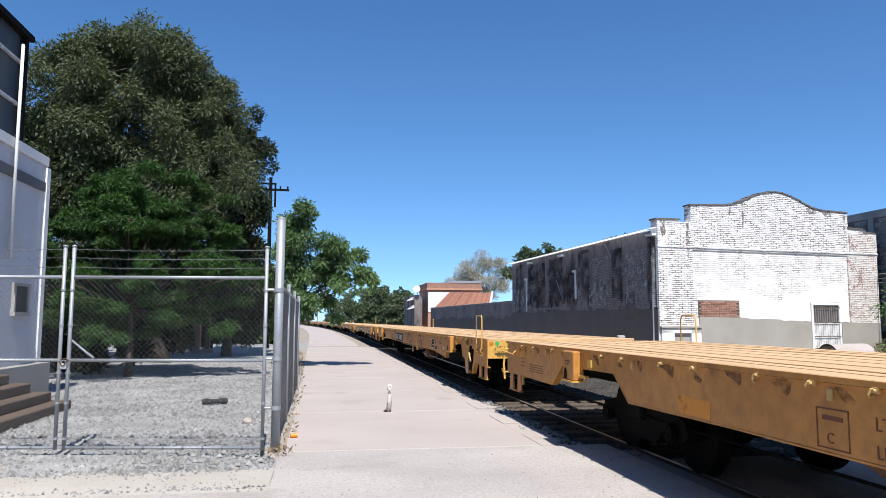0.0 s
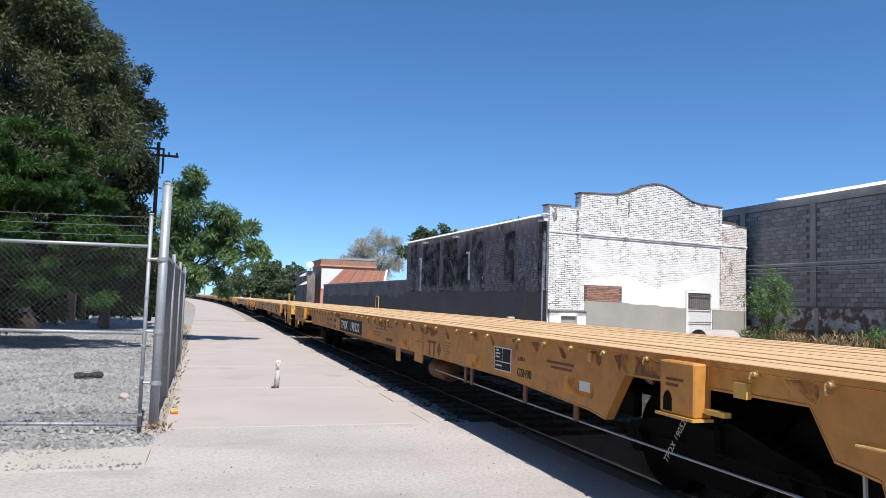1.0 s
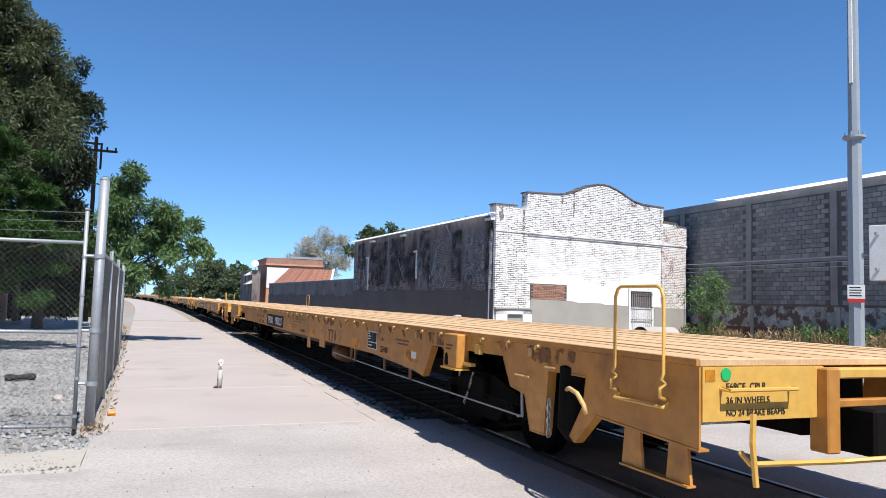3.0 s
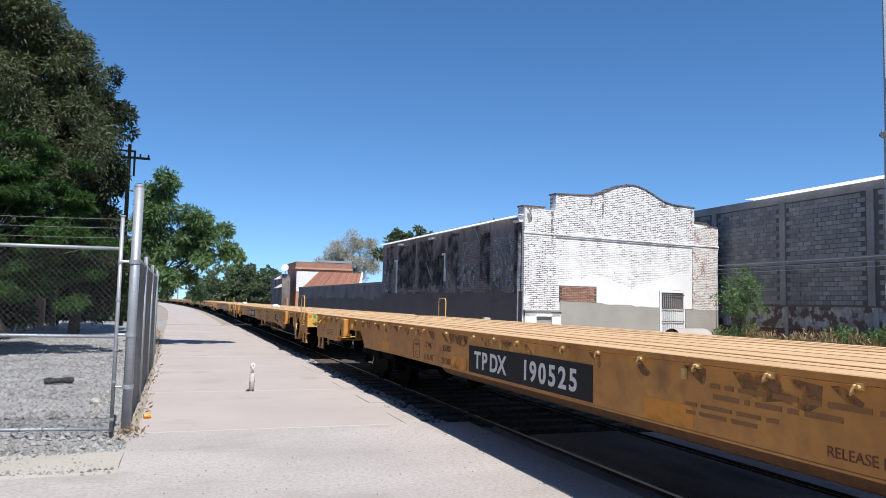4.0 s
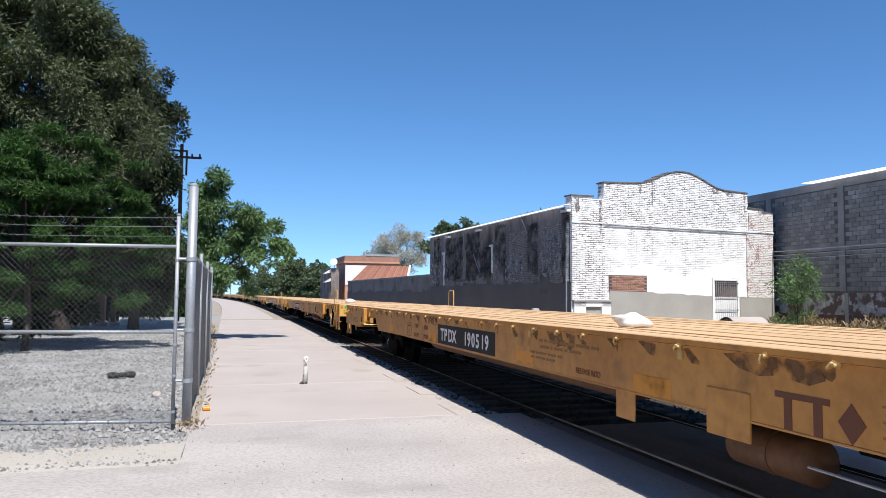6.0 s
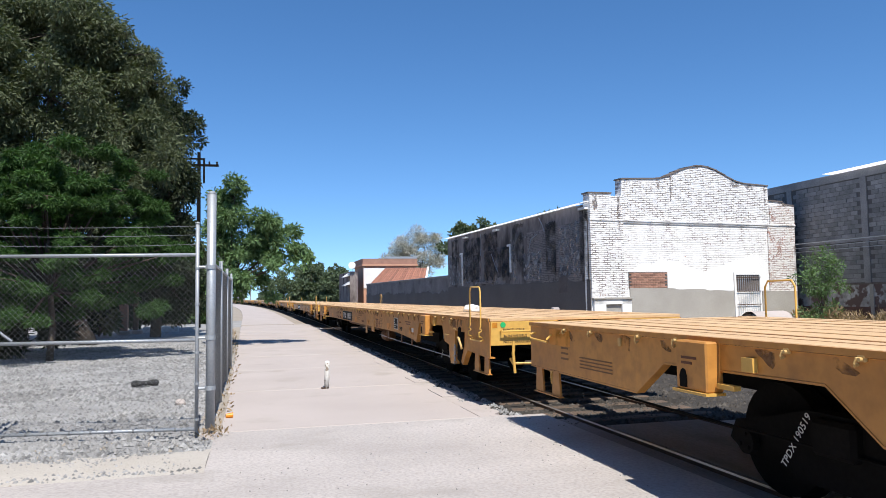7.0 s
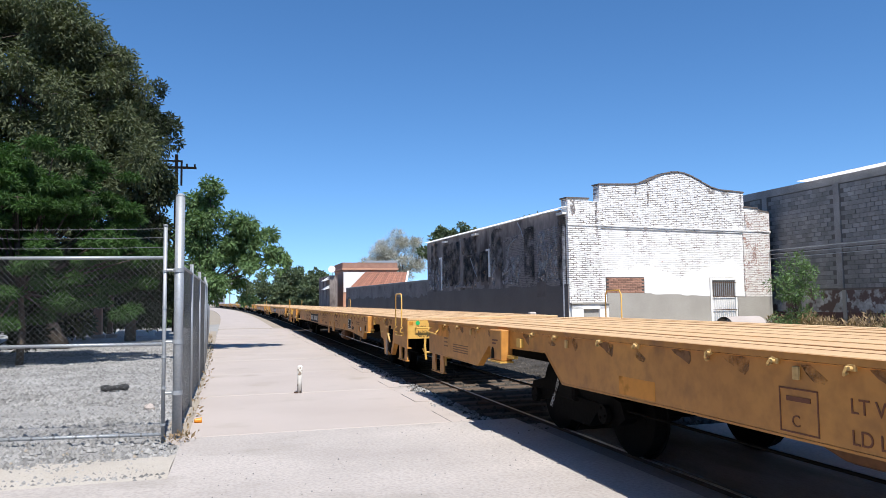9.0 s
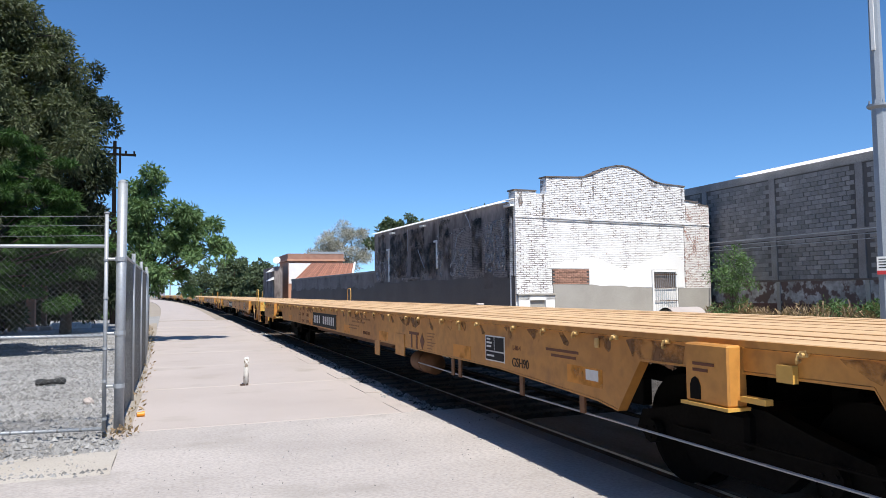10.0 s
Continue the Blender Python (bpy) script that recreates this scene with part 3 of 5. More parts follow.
def build_car():
    car = thing("flat_car", "long yellow railway flat car with dirty tie-down rail, rolling", "railcar", group="flat cars of the train")
    # deck plate with raised rub rails and two guide ribs
    part("deck", boxes((-SIDE, SIDE, -CAR_L / 2, CAR_L / 2, DECK_Z - .05, DECK_Z), bevel=.006), DECK, car)
    for x in (-1.05, -.62, .62, 1.05):
        part("guide_rib", boxes((x - .03, x + .03, -CAR_L / 2 + .6, CAR_L / 2 - .6, DECK_Z, DECK_Z + .008), bevel=.003), DECK, car)
    for x in (-1.32, -1.1, -.57, -.2, .2, .57, 1.1, 1.32):
        part("deck_seam", boxes((x - .004, x + .004, -CAR_L / 2 + .05, CAR_L / 2 - .05, DECK_Z, DECK_Z + .003)), FADED, car)
    # side sills: deep at the ends, cut away over the trucks, fish-bellied between them
    profile = [(0, DECK_Z - .052), (0, .79), (2.66, .77), (3.15, 1.075), (5.0, 1.095), (5.42, .8), (7.5, .82), (22.5, .82), (24.5, .74), (24.8, .7), (25.12, 1.12), (27.12, 1.14), (27.3, .86), (27.6, .82), (27.72, .5), (27.98, .5), (28.05, 1.08), (28.66, 1.08), (28.62, .84), (28.42, .57), (28.5, .53), (28.8, .79), (30.0, .745), (30.0, DECK_Z - .052)]
    for x in (-SIDE, SIDE):
        bm = bmesh.new()
        prism(bm, [(along(s), z) for s, z in profile], "x", x - .008, x + .008)
        o = part("side_sill", bm, YELLOW, car)
        flange = bmesh.new()
        low = profile[1:-1]
        for (s0, z0), (s1, z1) in zip(low, low[1:]):
            prism(flange, [(along(s0), z0 - .002), (along(s1), z1 - .002), (along(s1), z1 - .018), (along(s0), z0 - .018)], "x", x - .012, x + .075 if x < 0 else x + .012)
        part("bottom_flange", flange, YELLOW, o)
    part("top_lip", boxes((-SIDE - .03, -SIDE - .009, -CAR_L / 2, CAR_L / 2, DECK_Z - .045, DECK_Z - .003)), YELLOW, car)
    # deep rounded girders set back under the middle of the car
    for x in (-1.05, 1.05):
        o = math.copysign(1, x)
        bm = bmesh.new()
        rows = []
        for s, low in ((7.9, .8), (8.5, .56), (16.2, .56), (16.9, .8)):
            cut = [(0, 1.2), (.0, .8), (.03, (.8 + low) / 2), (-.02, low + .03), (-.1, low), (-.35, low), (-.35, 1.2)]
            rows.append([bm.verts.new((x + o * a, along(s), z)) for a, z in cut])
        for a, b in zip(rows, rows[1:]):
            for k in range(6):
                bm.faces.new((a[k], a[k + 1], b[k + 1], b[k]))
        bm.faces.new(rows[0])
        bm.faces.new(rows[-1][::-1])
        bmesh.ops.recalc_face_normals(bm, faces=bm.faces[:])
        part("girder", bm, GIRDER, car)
    # dark beams added to block the lit ground seen beyond
    for x0 in (-.95, .85):
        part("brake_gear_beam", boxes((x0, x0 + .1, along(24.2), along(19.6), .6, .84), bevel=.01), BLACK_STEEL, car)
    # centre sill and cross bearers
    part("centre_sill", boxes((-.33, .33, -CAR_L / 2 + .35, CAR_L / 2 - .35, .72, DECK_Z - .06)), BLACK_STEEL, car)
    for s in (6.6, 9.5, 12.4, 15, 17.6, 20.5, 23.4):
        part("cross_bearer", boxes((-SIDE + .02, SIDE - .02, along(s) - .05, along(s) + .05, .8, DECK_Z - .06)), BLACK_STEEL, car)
    # end panels with writing, coupler, striker and steps
    for end in (-1, 1):
        ye = end * CAR_L / 2
        for x0, x1 in ((-SIDE + .01, -.52), (.52, SIDE - .01)):
            p = part("end_panel", boxes((x0, x1, ye - .012, ye + .012, .92, DECK_Z - .052)), YELLOW_CLEAN, car)
            q = x1 if x0 < 0 else x0
            part("end_brace", boxes((q - .06, q + .06, ye - .1, ye + .06, .68, 1.262), bevel=.01), YELLOW, p)
        part("end_beam", boxes((-.458, .458, ye - .09, ye + .05, 1.19, 1.262), bevel=.01), YELLOW_CLEAN, car)
        part("striker_plate", boxes((-.458, .458, ye - .05, ye + .03, .985, 1.04), bevel=.008), YELLOW, car)
        part("release_handle", bent([(-1.27, ye + end * .12, .98), (-1.29, ye + end * .13, .8), (-1.27, ye + end * .14, .52)], .022), YELLOW_CLEAN, car)
        bm = bmesh.new()
        box(bm, -.28, .28, ye - .25 * end, ye + .22 * end, .66, .99, bevel=.02)
        part("striker", bm, BLACK_STEEL, car)
        bm = bmesh.new()
        box(bm, -.09, .09, min(ye, ye + .62 * end), max(ye, ye + .62 * end), .76, .93, bevel=.02)
        box(bm, -.19, .13, min(ye + .6 * end, ye + .86 * end), max(ye + .6 * end, ye + .86 * end), .69, 1.0, bevel=.04)
        part("coupler", bm, RUST, car)
        bm = bent([(-1.3, ye + end * .04, .72), (-1.3, ye + end * .12, .66), (-.5, ye + end * .14, .64), (-.14, ye + end * .3, .68)], .02)
        part("uncoupling_lever", bm, YELLOW_CLEAN, car)
        for x in (-1.35, 1.2):
            bm = bent([(x - .09, ye + end * .01, 1.13), (x - .09, ye + end * .09, 1.13), (x + .5, ye + end * .09, 1.13), (x + .5, ye + end * .01, 1.13)], .014)
            part("grab_iron", bm, YELLOW_CLEAN, car)
        for x in (-SIDE + .02, SIDE - .02):
            bm = bmesh.new()
            s0 = ye - end * .12
            for q in (.0, .5):
                a, b = s0 - end * q, s0 - end * (q + .2)
                prism(bm, [(min(a, b) + .015, .79), (max(a, b) - .015, .79), (max(a, b) + .02, .49), (min(a, b) - .02, .49)], "x", x - .012, x + .012)
            box(bm, x - .035, x + .035, min(s0 + end * .02, s0 - end * .72), max(s0 + end * .02, s0 - end * .72), .475, .49)
            part("sill_step", bm, YELLOW, car)
            o = math.copysign(1, x)
            if end > 0 or x > 0:
                bm = bent([(x + o * .02, ye - end * .15, 1.2), (x + o * .09, ye - end * .15, 1.18), (x + o * .09, ye - end * .15, 1.13), (x + o * .06, ye - end * .6, 1.1), (x + o * .09, ye - end * .66, 1.14), (x + o * .02, ye - end * .66, 1.2)], .013)
                part("side_grab_iron", bm, YELLOW_CLEAN, car)
    front = -CAR_L / 2
    for words, z, h in (("E69CE  CPLR", 1.125, .062), ("36 IN WHEELS", 1.035, .06), ("NO 24 BRAKE BEAMS", .955, .055)):
        lettering("end_lettering", words, h, Matrix.Translation((-1.4, front - .016, z)) @ pose(0, 0, 0, 90), BLACK_PAINT, car)
    bm = bmesh.new()
    rod(bm, (-1.4, front - .014, 1.225), (-1.4, front - .02, 1.225), .042, n=14)
    part("green_dot", bm, GREEN_PAINT, car)
    part("orange_spot", boxes((-1.57, -1.49, front - .016, front - .012, 1.18, 1.255)), ORANGE_PATCH, car)
    # tall hand rail on the leading corner, its feet cranked down the side
    x = -SIDE - .05
    y0, y1 = front + .3, front + .86
    bm = bent([(x + .03, y0, 1.02), (x - .03, y0, 1.04), (x - .03, y0, 1.1), (x + .02, y0, 1.13), (x - .02, y0, 1.16), (x, y0, 1.2), (x, y0, 1.72), (x, y0 + .03, 1.78), (x, y0 + .07, 1.8), (x, y1 - .07, 1.8), (x, y1 - .03, 1.78), (x, y1, 1.72), (x, y1, 1.2), (x - .02, y1, 1.16), (x + .02, y1, 1.13), (x - .03, y1, 1.1), (x - .03, y1, 1.04), (x + .03, y1, 1.02)], .013, 8)
    part("hand_rail", bm, YELLOW_CLEAN, car, smooth=True)
    xr, ya, yb = SIDE + .04, CAR_L / 2 - .86, CAR_L / 2 - .3
    bm = bent([(xr - .03, ya, 1.05), (xr, ya, 1.2), (xr, ya, 1.72), (xr, ya + .06, 1.8), (xr, yb - .06, 1.8), (xr, yb, 1.72), (xr, yb, 1.2), (xr - .03, yb, 1.05)], .013, 8)
    part("hand_rail", bm, YELLOW_CLEAN, car, smooth=True)
    part("lower_grab_iron", bent([(x + .05, y0, 1.0), (x, y0, .97), (x, y1, .97), (x + .05, y1, 1.0)], .013), YELLOW_CLEAN, car)
    # stake post boxes over the trucks
    for s in (3.74, 26.0):
        y = along(s)
        bm = bmesh.new()
        box(bm, -SIDE - .13, -SIDE + .02, y - .2, y + .2, .91, 1.29, bevel=.012)
        o = part("jacking_box", bm, YELLOW, car)
        bm = bmesh.new()
        box(bm, -SIDE - .155, -SIDE + .02, y - .22, y + .22, .89, .91)
        part("foot_plate", bm, YELLOW_CLEAN, o)
        bm = bmesh.new()
        prism(bm, [(y + .05, .93), (y + .15, .93), (y + .15, 1.02), (y + .13, 1.06), (y + .1, 1.075), (y + .07, 1.06), (y + .05, 1.02)], "x", -SIDE - .134, -SIDE - .128)
        part("slot", bm, BLACK_STEEL, o)
        part("box_mark", boxes((-SIDE - .134, -SIDE - .129, y - .08, y + .12, 1.15, 1.17), (-SIDE - .134, -SIDE - .129, y - .02, y + .12, 1.11, 1.13)), BROWN_PAINT, o)
        part("side_bracket", boxes((-SIDE - .06, -SIDE, y - .42, y - .22, .95, .985)), YELLOW_CLEAN, car)
        part("stop_block", boxes((-SIDE - .05, -SIDE - .009, y - .62, y - .5, 1.1, 1.2)), YELLOW_CLEAN, car)
    # tie-down hooks along the top of the side; patches paint grease and shadow
    hook = None
    r = random.Random(8)
    s = 1.1
    while s < 28.5:
        if not any(abs(s - q) < .35 for q in (3.74, 26.0)):
            if hook is None:
                bm = bent([(0, 0, 0), (-.045, .01, -.005), (-.052, .02, -.04), (-.03, .045, -.06), (0, .04, -.05)], .012, 6)
                box(bm, -.03, .0, -.05, .02, -.03, .02, bevel=.006)
                rod(bm, (0, -.02, -.01), (-.055, -.02, -.01), .015, n=8)
                hook = part("tie_down_hook", bm, HOOK_PAINT, car)
                hook.matrix_basis = Matrix.Translation((-SIDE - .008, along(s), DECK_Z - .05)) @ Matrix.Scale(.82, 4)
            else:
                again(hook, Matrix.Translation((-SIDE - .008, along(s), DECK_Z - .05)) @ pose(0, 0, 0, r.uniform(-25, 25)) @ Matrix.Scale(.82, 4), car)
        s += r.choice((.62, .66, .6, .98))
    # ragged grease and painted hook shadow below the hooks, larger smears here and there
    for k in range(44):
        s = 1.2 + k * .63 + r.uniform(-.06, .1)
        if any(a < s < b for a, b in ((3.3, 4.2), (25.5, 26.5))):
            continue
        big = r.random() < .15 and not 10.5 < s < 14 and not 21.8 < s < 22.8
        w, h = (r.uniform(.45, .75), r.uniform(.15, .22)) if big else (r.uniform(.13, .24), r.uniform(.09, .15))
        zt, y = DECK_Z - .052, along(s)
        wedge = ((.3, .05), (.1, .0), (-.55, .0), (-1, .1), (-.95, .75), (-.8, 1), (-.45, .8), (-.2, .95 if big else .5), (.1, .7 if big else .3)) if big or k % 3 else ((.05, .1), (-.3, .05), (-1, .8), (-.9, 1), (-.5, .95), (-.2, .6))
        bm = bmesh.new()
        prism(bm, [(y + a * w + r.uniform(-.012, .012), zt - b * h - r.uniform(0, .012)) for a, b in wedge], "x", -SIDE - .0095, -SIDE - .007)
        part("grease_patch", bm, GREASE_AND_SHADOW, car)
        if k % 5 == 2:
            part("hook_tab", boxes((-SIDE - .03, -SIDE - .01, y + .02, y + .07, zt - .11, zt - .03), bevel=.004), HOOK_PAINT, car)
    # stencils
    part("number_board", boxes((-SIDE - .012, -SIDE - .008, along(13.85), along(10.93), .835, 1.155)), BLACK_PAINT, car)
    for s0 in (6.6, 10.3, 14.6, 17.45, 21.1, 24.0):
        part("orange_patch", boxes((-SIDE - .0105, -SIDE - .008, along(s0 + .58), along(s0), .83, .985)), ORANGE_PATCH, car)
    part("orange_patch", boxes((-SIDE - .0105, -SIDE - .008, along(1.2), along(.62), 1.08, 1.26)), ORANGE_PATCH, car)
    bm = boxes(*[(-SIDE - .0115, -SIDE - .008, along(8.92 + a), along(8.6 + b), c, d) for a, b, c, d in ((0, 0, .84, .85), (0, 0, 1.1, 1.11), (-.31, 0, .84, 1.11), (0, .31, .84, 1.11))])
    part("square_frame", bm, BROWN_PAINT, car)
    side_text("side_lettering", "C", .1, 8.7, .88, BROWN_PAINT, car)
    bars([(8.66, 1.03, .2, .03)], BROWN_PAINT, car)
    side_text("side_lettering", "LT WT", .12, 9.15, 1.02, BROWN_PAINT, car)
    side_text("side_lettering", "LD LMT", .12, 9.15, .85, BROWN_PAINT, car)
    side_text("side_lettering", "85000", .12, 9.95, 1.02, BROWN_PAINT, car)
    side_text("side_lettering", "201000", .12, 9.9, .85, BROWN_PAINT, car)
    # four lines of faded stencil, word by word
    for s, z, words, h in ((15.35, 1.13, (.12, .1, .3, .24, .14, .34, .2), .032), (15.38, 1.06, (.3, .06, .26, .1, .32), .032), (15.1, .985, (.14, .36, .26, .12), .026), (15.1, .93, (.12, .32, .28), .026)):
        for w in words:
            bars([(s, z, w * .82, h)], FADED, car)
            s += w * .82 + .045
    side_text("side_lettering", "RELEASE ROD", .085, 16.3, .87, BROWN_PAINT, car)
    # mark of the owner as plain shapes
    bm = boxes((-SIDE - .0115, -SIDE - .008, along(19.68), along(19.22), 1.015, 1.055))
    for s in (19.3, 19.55):
        box(bm, -SIDE - .0115, -SIDE - .008, along(s + .07), along(s), .82, 1.015)
    prism(bm, [(along(19.74), .94), (along(19.84), .82), (along(19.94), .94), (along(19.84), 1.055)], "x", -SIDE - .0115, -SIDE - .008)
    part("owner_mark", bm, BROWN_PAINT, car)
    bars([(20.05 + .02 * (k % 2), 1.06 - k * .042, .34 - .07 * (k % 3), .014) for k in range(6)], FADED, car)
    part("data_panel", boxes((-SIDE - .012, -SIDE - .008, along(22.66), along(22.14), .87, 1.15)), WHITE_PAINT, car)
    part("data_field", boxes((-SIDE - .015, -SIDE - .012, along(22.38), along(22.16), .985, 1.135), (-SIDE - .015, -SIDE - .012, along(22.64), along(22.4), .985, 1.135), (-SIDE - .015, -SIDE - .012, along(22.64), along(22.16), .885, .97)), BLACK_PAINT, car)
    bm = bmesh.new()
    for s, z, w in ((22.19, 1.1, .1), (22.19, 1.06, .14), (22.19, 1.02, .12), (22.19, .92, .2)):
        box(bm, -SIDE - .018, -SIDE - .015, along(s + w), along(s), z, z + .02)
    part("data_bars", bm, WHITE_PAINT, car)
    side_text("side_lettering", "L-80-4", .07, 22.86, 1.03, BROWN_PAINT, car)
    side_text("side_lettering", "GSH90", .13, 22.84, .86, BLACK_PAINT, car)
    bars([(23.6, 1.08, .6, .025), (23.7, 1.03, .45, .025)], BROWN_PAINT, car)
    part("label_plate", boxes((-SIDE - .012, -SIDE - .008, along(24.52), along(24.32), .88, .97)), WHITE_PAINT, car)
    bars([(.95, 1.05 - k * .06, .2, .022) for k in range(3)] + [(1.45, .98 - k * .035, .75, .014) for k in range(4)], GRIME, car)
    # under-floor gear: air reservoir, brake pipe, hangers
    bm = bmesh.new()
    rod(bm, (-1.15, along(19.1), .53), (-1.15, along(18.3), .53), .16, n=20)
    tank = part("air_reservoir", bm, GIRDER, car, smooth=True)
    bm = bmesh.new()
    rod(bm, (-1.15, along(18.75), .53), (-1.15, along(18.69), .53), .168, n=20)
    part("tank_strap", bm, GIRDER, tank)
    part("valve_box", boxes((-1.05, -.8, along(20.2), along(19.9), .58, .74), (-1.0, -.94, along(19.85), along(19.25), .62, .66), bevel=.02), BLACK_STEEL, car)
    part("side_panel", boxes((-SIDE - .022, -SIDE + .004, along(18.98), along(18.5), .66, 1.0), bevel=.008), YELLOW, car)
    part("brake_pipe", bent([(-1.3, along(.4), .62), (-1.3, along(2.6), .6), (-.95, along(6.4), .5), (-.95, along(23.6), .5), (-1.3, along(27.4), .6), (-1.3, along(29.6), .62)], .013), BLACK_STEEL, car)
    for s in (21.0, 21.25, 23.0, 24.2):
        part("hanger", boxes((-SIDE + .01, -SIDE + .03, along(s) - .05, along(s) + .03, .58, .84)), GIRDER, car)
    part("skirt_plate", boxes((-SIDE + .0, -SIDE + .012, along(17.45), along(17.12), .56, .82)), YELLOW, car)
    # hand-brake housing in the notch of the sill, its lever, chain and rods
    bm = bmesh.new()
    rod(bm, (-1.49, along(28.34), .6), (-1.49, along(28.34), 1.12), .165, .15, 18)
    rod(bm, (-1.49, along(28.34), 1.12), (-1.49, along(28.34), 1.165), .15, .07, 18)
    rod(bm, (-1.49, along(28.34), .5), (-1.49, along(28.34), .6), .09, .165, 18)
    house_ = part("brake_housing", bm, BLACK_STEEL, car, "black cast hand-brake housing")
    part("cap_nut", boxes((-1.58, -1.5, along(28.44), along(28.3), 1.166, 1.186), bevel=.006), HOOK_PAINT, house_)
    part("brake_lever", bent([(-1.63, along(28.4), .94), (-1.7, along(28.55), .97), (-1.73, along(28.72), .95), (-1.73, along(28.82), .87), (-1.72, along(28.84), .8)], .019, 8), HOOK_PAINT, house_, smooth=True)
    chain = bmesh.new()
    for k in range(6):
        z = .8 - k * .055
        bent([(-1.64 + .022 * math.cos(a) * (k % 2), along(28.12) + .022 * math.cos(a) * (1 - k % 2), z + .034 * math.sin(a)) for a in [q * 1.05 for q in range(7)]], .007, 5, chain)
    part("brake_chain", chain, GALV, car)
    for s, z, ln in ((27.45, .97, .3), (28.02, 1.09, .2)):
        part("hook_rod", bent([(-SIDE - .01, along(s), z), (-SIDE - .05, along(s + .03), z + .005), (-SIDE - .05, along(s + ln), z + .01)], .009), HOOK_PAINT, car)
    part("rod_bracket", bent([(-1.56, along(27.45), .86), (-1.55, along(27.45), .58), (-1.52, along(27.3), .55)], .014), GALV, car)
    part("brake_rod", bent([(-1.52, along(19.4), .6), (-1.52, along(23.0), .57), (-1.52, along(27.4), .56)], .010), GALV, car)
    build_truck(car, 4.5)
    build_truck(car, 25.5)
    return car


SLACK = ((0, .12), (.5, 0), (1, -.02), (1.5, .06), (2, 0), (2.5, .03), (3.25, -.2), (4, -.36), (4.5, -.25), (5, .06), (5.5, .18), (6.25, .04), (7, -.12), (7.5, -.19), (8, -.03), (8.5, .05), (9, .14), (9.5, .05), (10, .08))


def slack(t):
    """Small surges of the train as its couplings take up."""
    return float(np.interp(t, [a for a, _ in SLACK], [b for _, b in SLACK]))


def car_pose(k, t):
    """Where car k stands at t seconds. Its trailing end follows the line at a steady speed."""
    y = 12.83 + PITCH * k - SPEED * t + slack(t) - CAR_L / 2
    slope = (bend(y + 5) - bend(y - 5)) / 10
    return pose(TRACK_X + bend(y), y, 0, 0, 0, -math.degrees(math.atan(slope)))


CARS = [build_car()]
for k in range(1, 14):
    CARS.append(copy_thing(CARS[0], car_pose(k, 0)))

# reporting marks on the boards, and chalked again on the trucks
for k, number in enumerate(("", "190522", "190525", "190519", "190517")):
    if number:
        for words, s0, step in (("TPDX", 11.12, .232), (number, 12.42, .203)):
            for i, sign_ in enumerate(words):
                shift = .025 if sign_ == "1" else 0
                lettering("number_lettering", sign_, .275, Matrix.Translation((-SIDE - .0145, along(s0 + i * step + shift), .9)) @ pose(0, 0, 0, 90, 0, -90) @ Matrix.Diagonal((1.12, 1, 1, 1)), WHITE_PAINT, CARS[k], 1.0, .007)
        for s in (3.95, 24.95):
            lettering("chalk_lettering", "TPDX " + number, .085, Matrix.Translation((-1.08, along(s), .32)) @ pose(0, 0, 0, 90, 0, -90) @ pose(0, 0, 0, 0, 0, 56), WHITE_PAINT, CARS[k], 1.05)
for c in CARS[:1] + CARS[5:]:
    for s, n in ((11.08, 4), (12.3, 6)):
        for k in range(n):
            part("number_bar", boxes((-SIDE - .016, -SIDE - .0125, along(s + k * .235) - .105, along(s + k * .235), .905, 1.09)), WHITE_PAINT, c)

# dusty, stony fringe where the yard meets the crossing
fringe = tagged(new("dust_fringe"), "pale dust and fine stones before the gate", "dust", kind="stuff")
bm = bmesh.new()
bmesh.ops.create_grid(bm, x_segments=120, y_segments=14, size=0.5, matrix=Matrix.Translation((-10.25, 8.15, 0)) @ Matrix.Diagonal((19.5, 1.5, 1, 1)))
for v in bm.verts:
    e = (v.co.y - 8.15) / .75
    v.co.z = .012 - .05 * e * e + .014 * noise.noise(v.co * 2.2)
    v.co.y += .18 * noise.noise(Vector((v.co.x * .8, 0, 3)))
part("dust", bm, material("pale_dust", (.47, .43, .38), (.36, .32, .27), .95, grain=50, stain=1.2, amount=.4, bump=.5), fringe, smooth=True)
stones(1500, -12, -.5, 7.6, 9.0, .016, GRAVEL, fringe, "fine_stones", -.004)
stones(320, -.6, 3.3, 5.0, 9.7, .009, GRAVEL, fringe, "scattered_chips", .0)


# ---- gate and fence ----
def chain_mesh(width, height, z0, gap=0.071, r=0.0012):
    """Woven wire: two crossing sets of slanting strands within a frame."""
    pts, faces = [], []

    def strand(ax, az, bx, bz, off):
        i = len(pts)
        dx, dz = bx - ax, bz - az
        n = math.hypot(dx, dz) or 1
        px, pz = -dz / n * r, dx / n * r
        for x, z in ((ax, az), (bx, bz)):
            pts.extend(((x + px, off - r, z + pz), (x - px, off - r, z - pz), (x, off + r, z)))
        for a, b in ((0, 1), (1, 2), (2, 0)):
            faces.append((i + a, i + b, i + 3 + b, i + 3 + a))

    c = -height
    while c < width:
        a, b = max(0.0, c), min(width, c + height)
        if b > a:
            strand(a, z0 + a - c, b, z0 + b - c, 0.0016)
            strand(width - a, z0 + a - c, width - b, z0 + b - c, -0.0016)
        c += gap
    return pts, faces


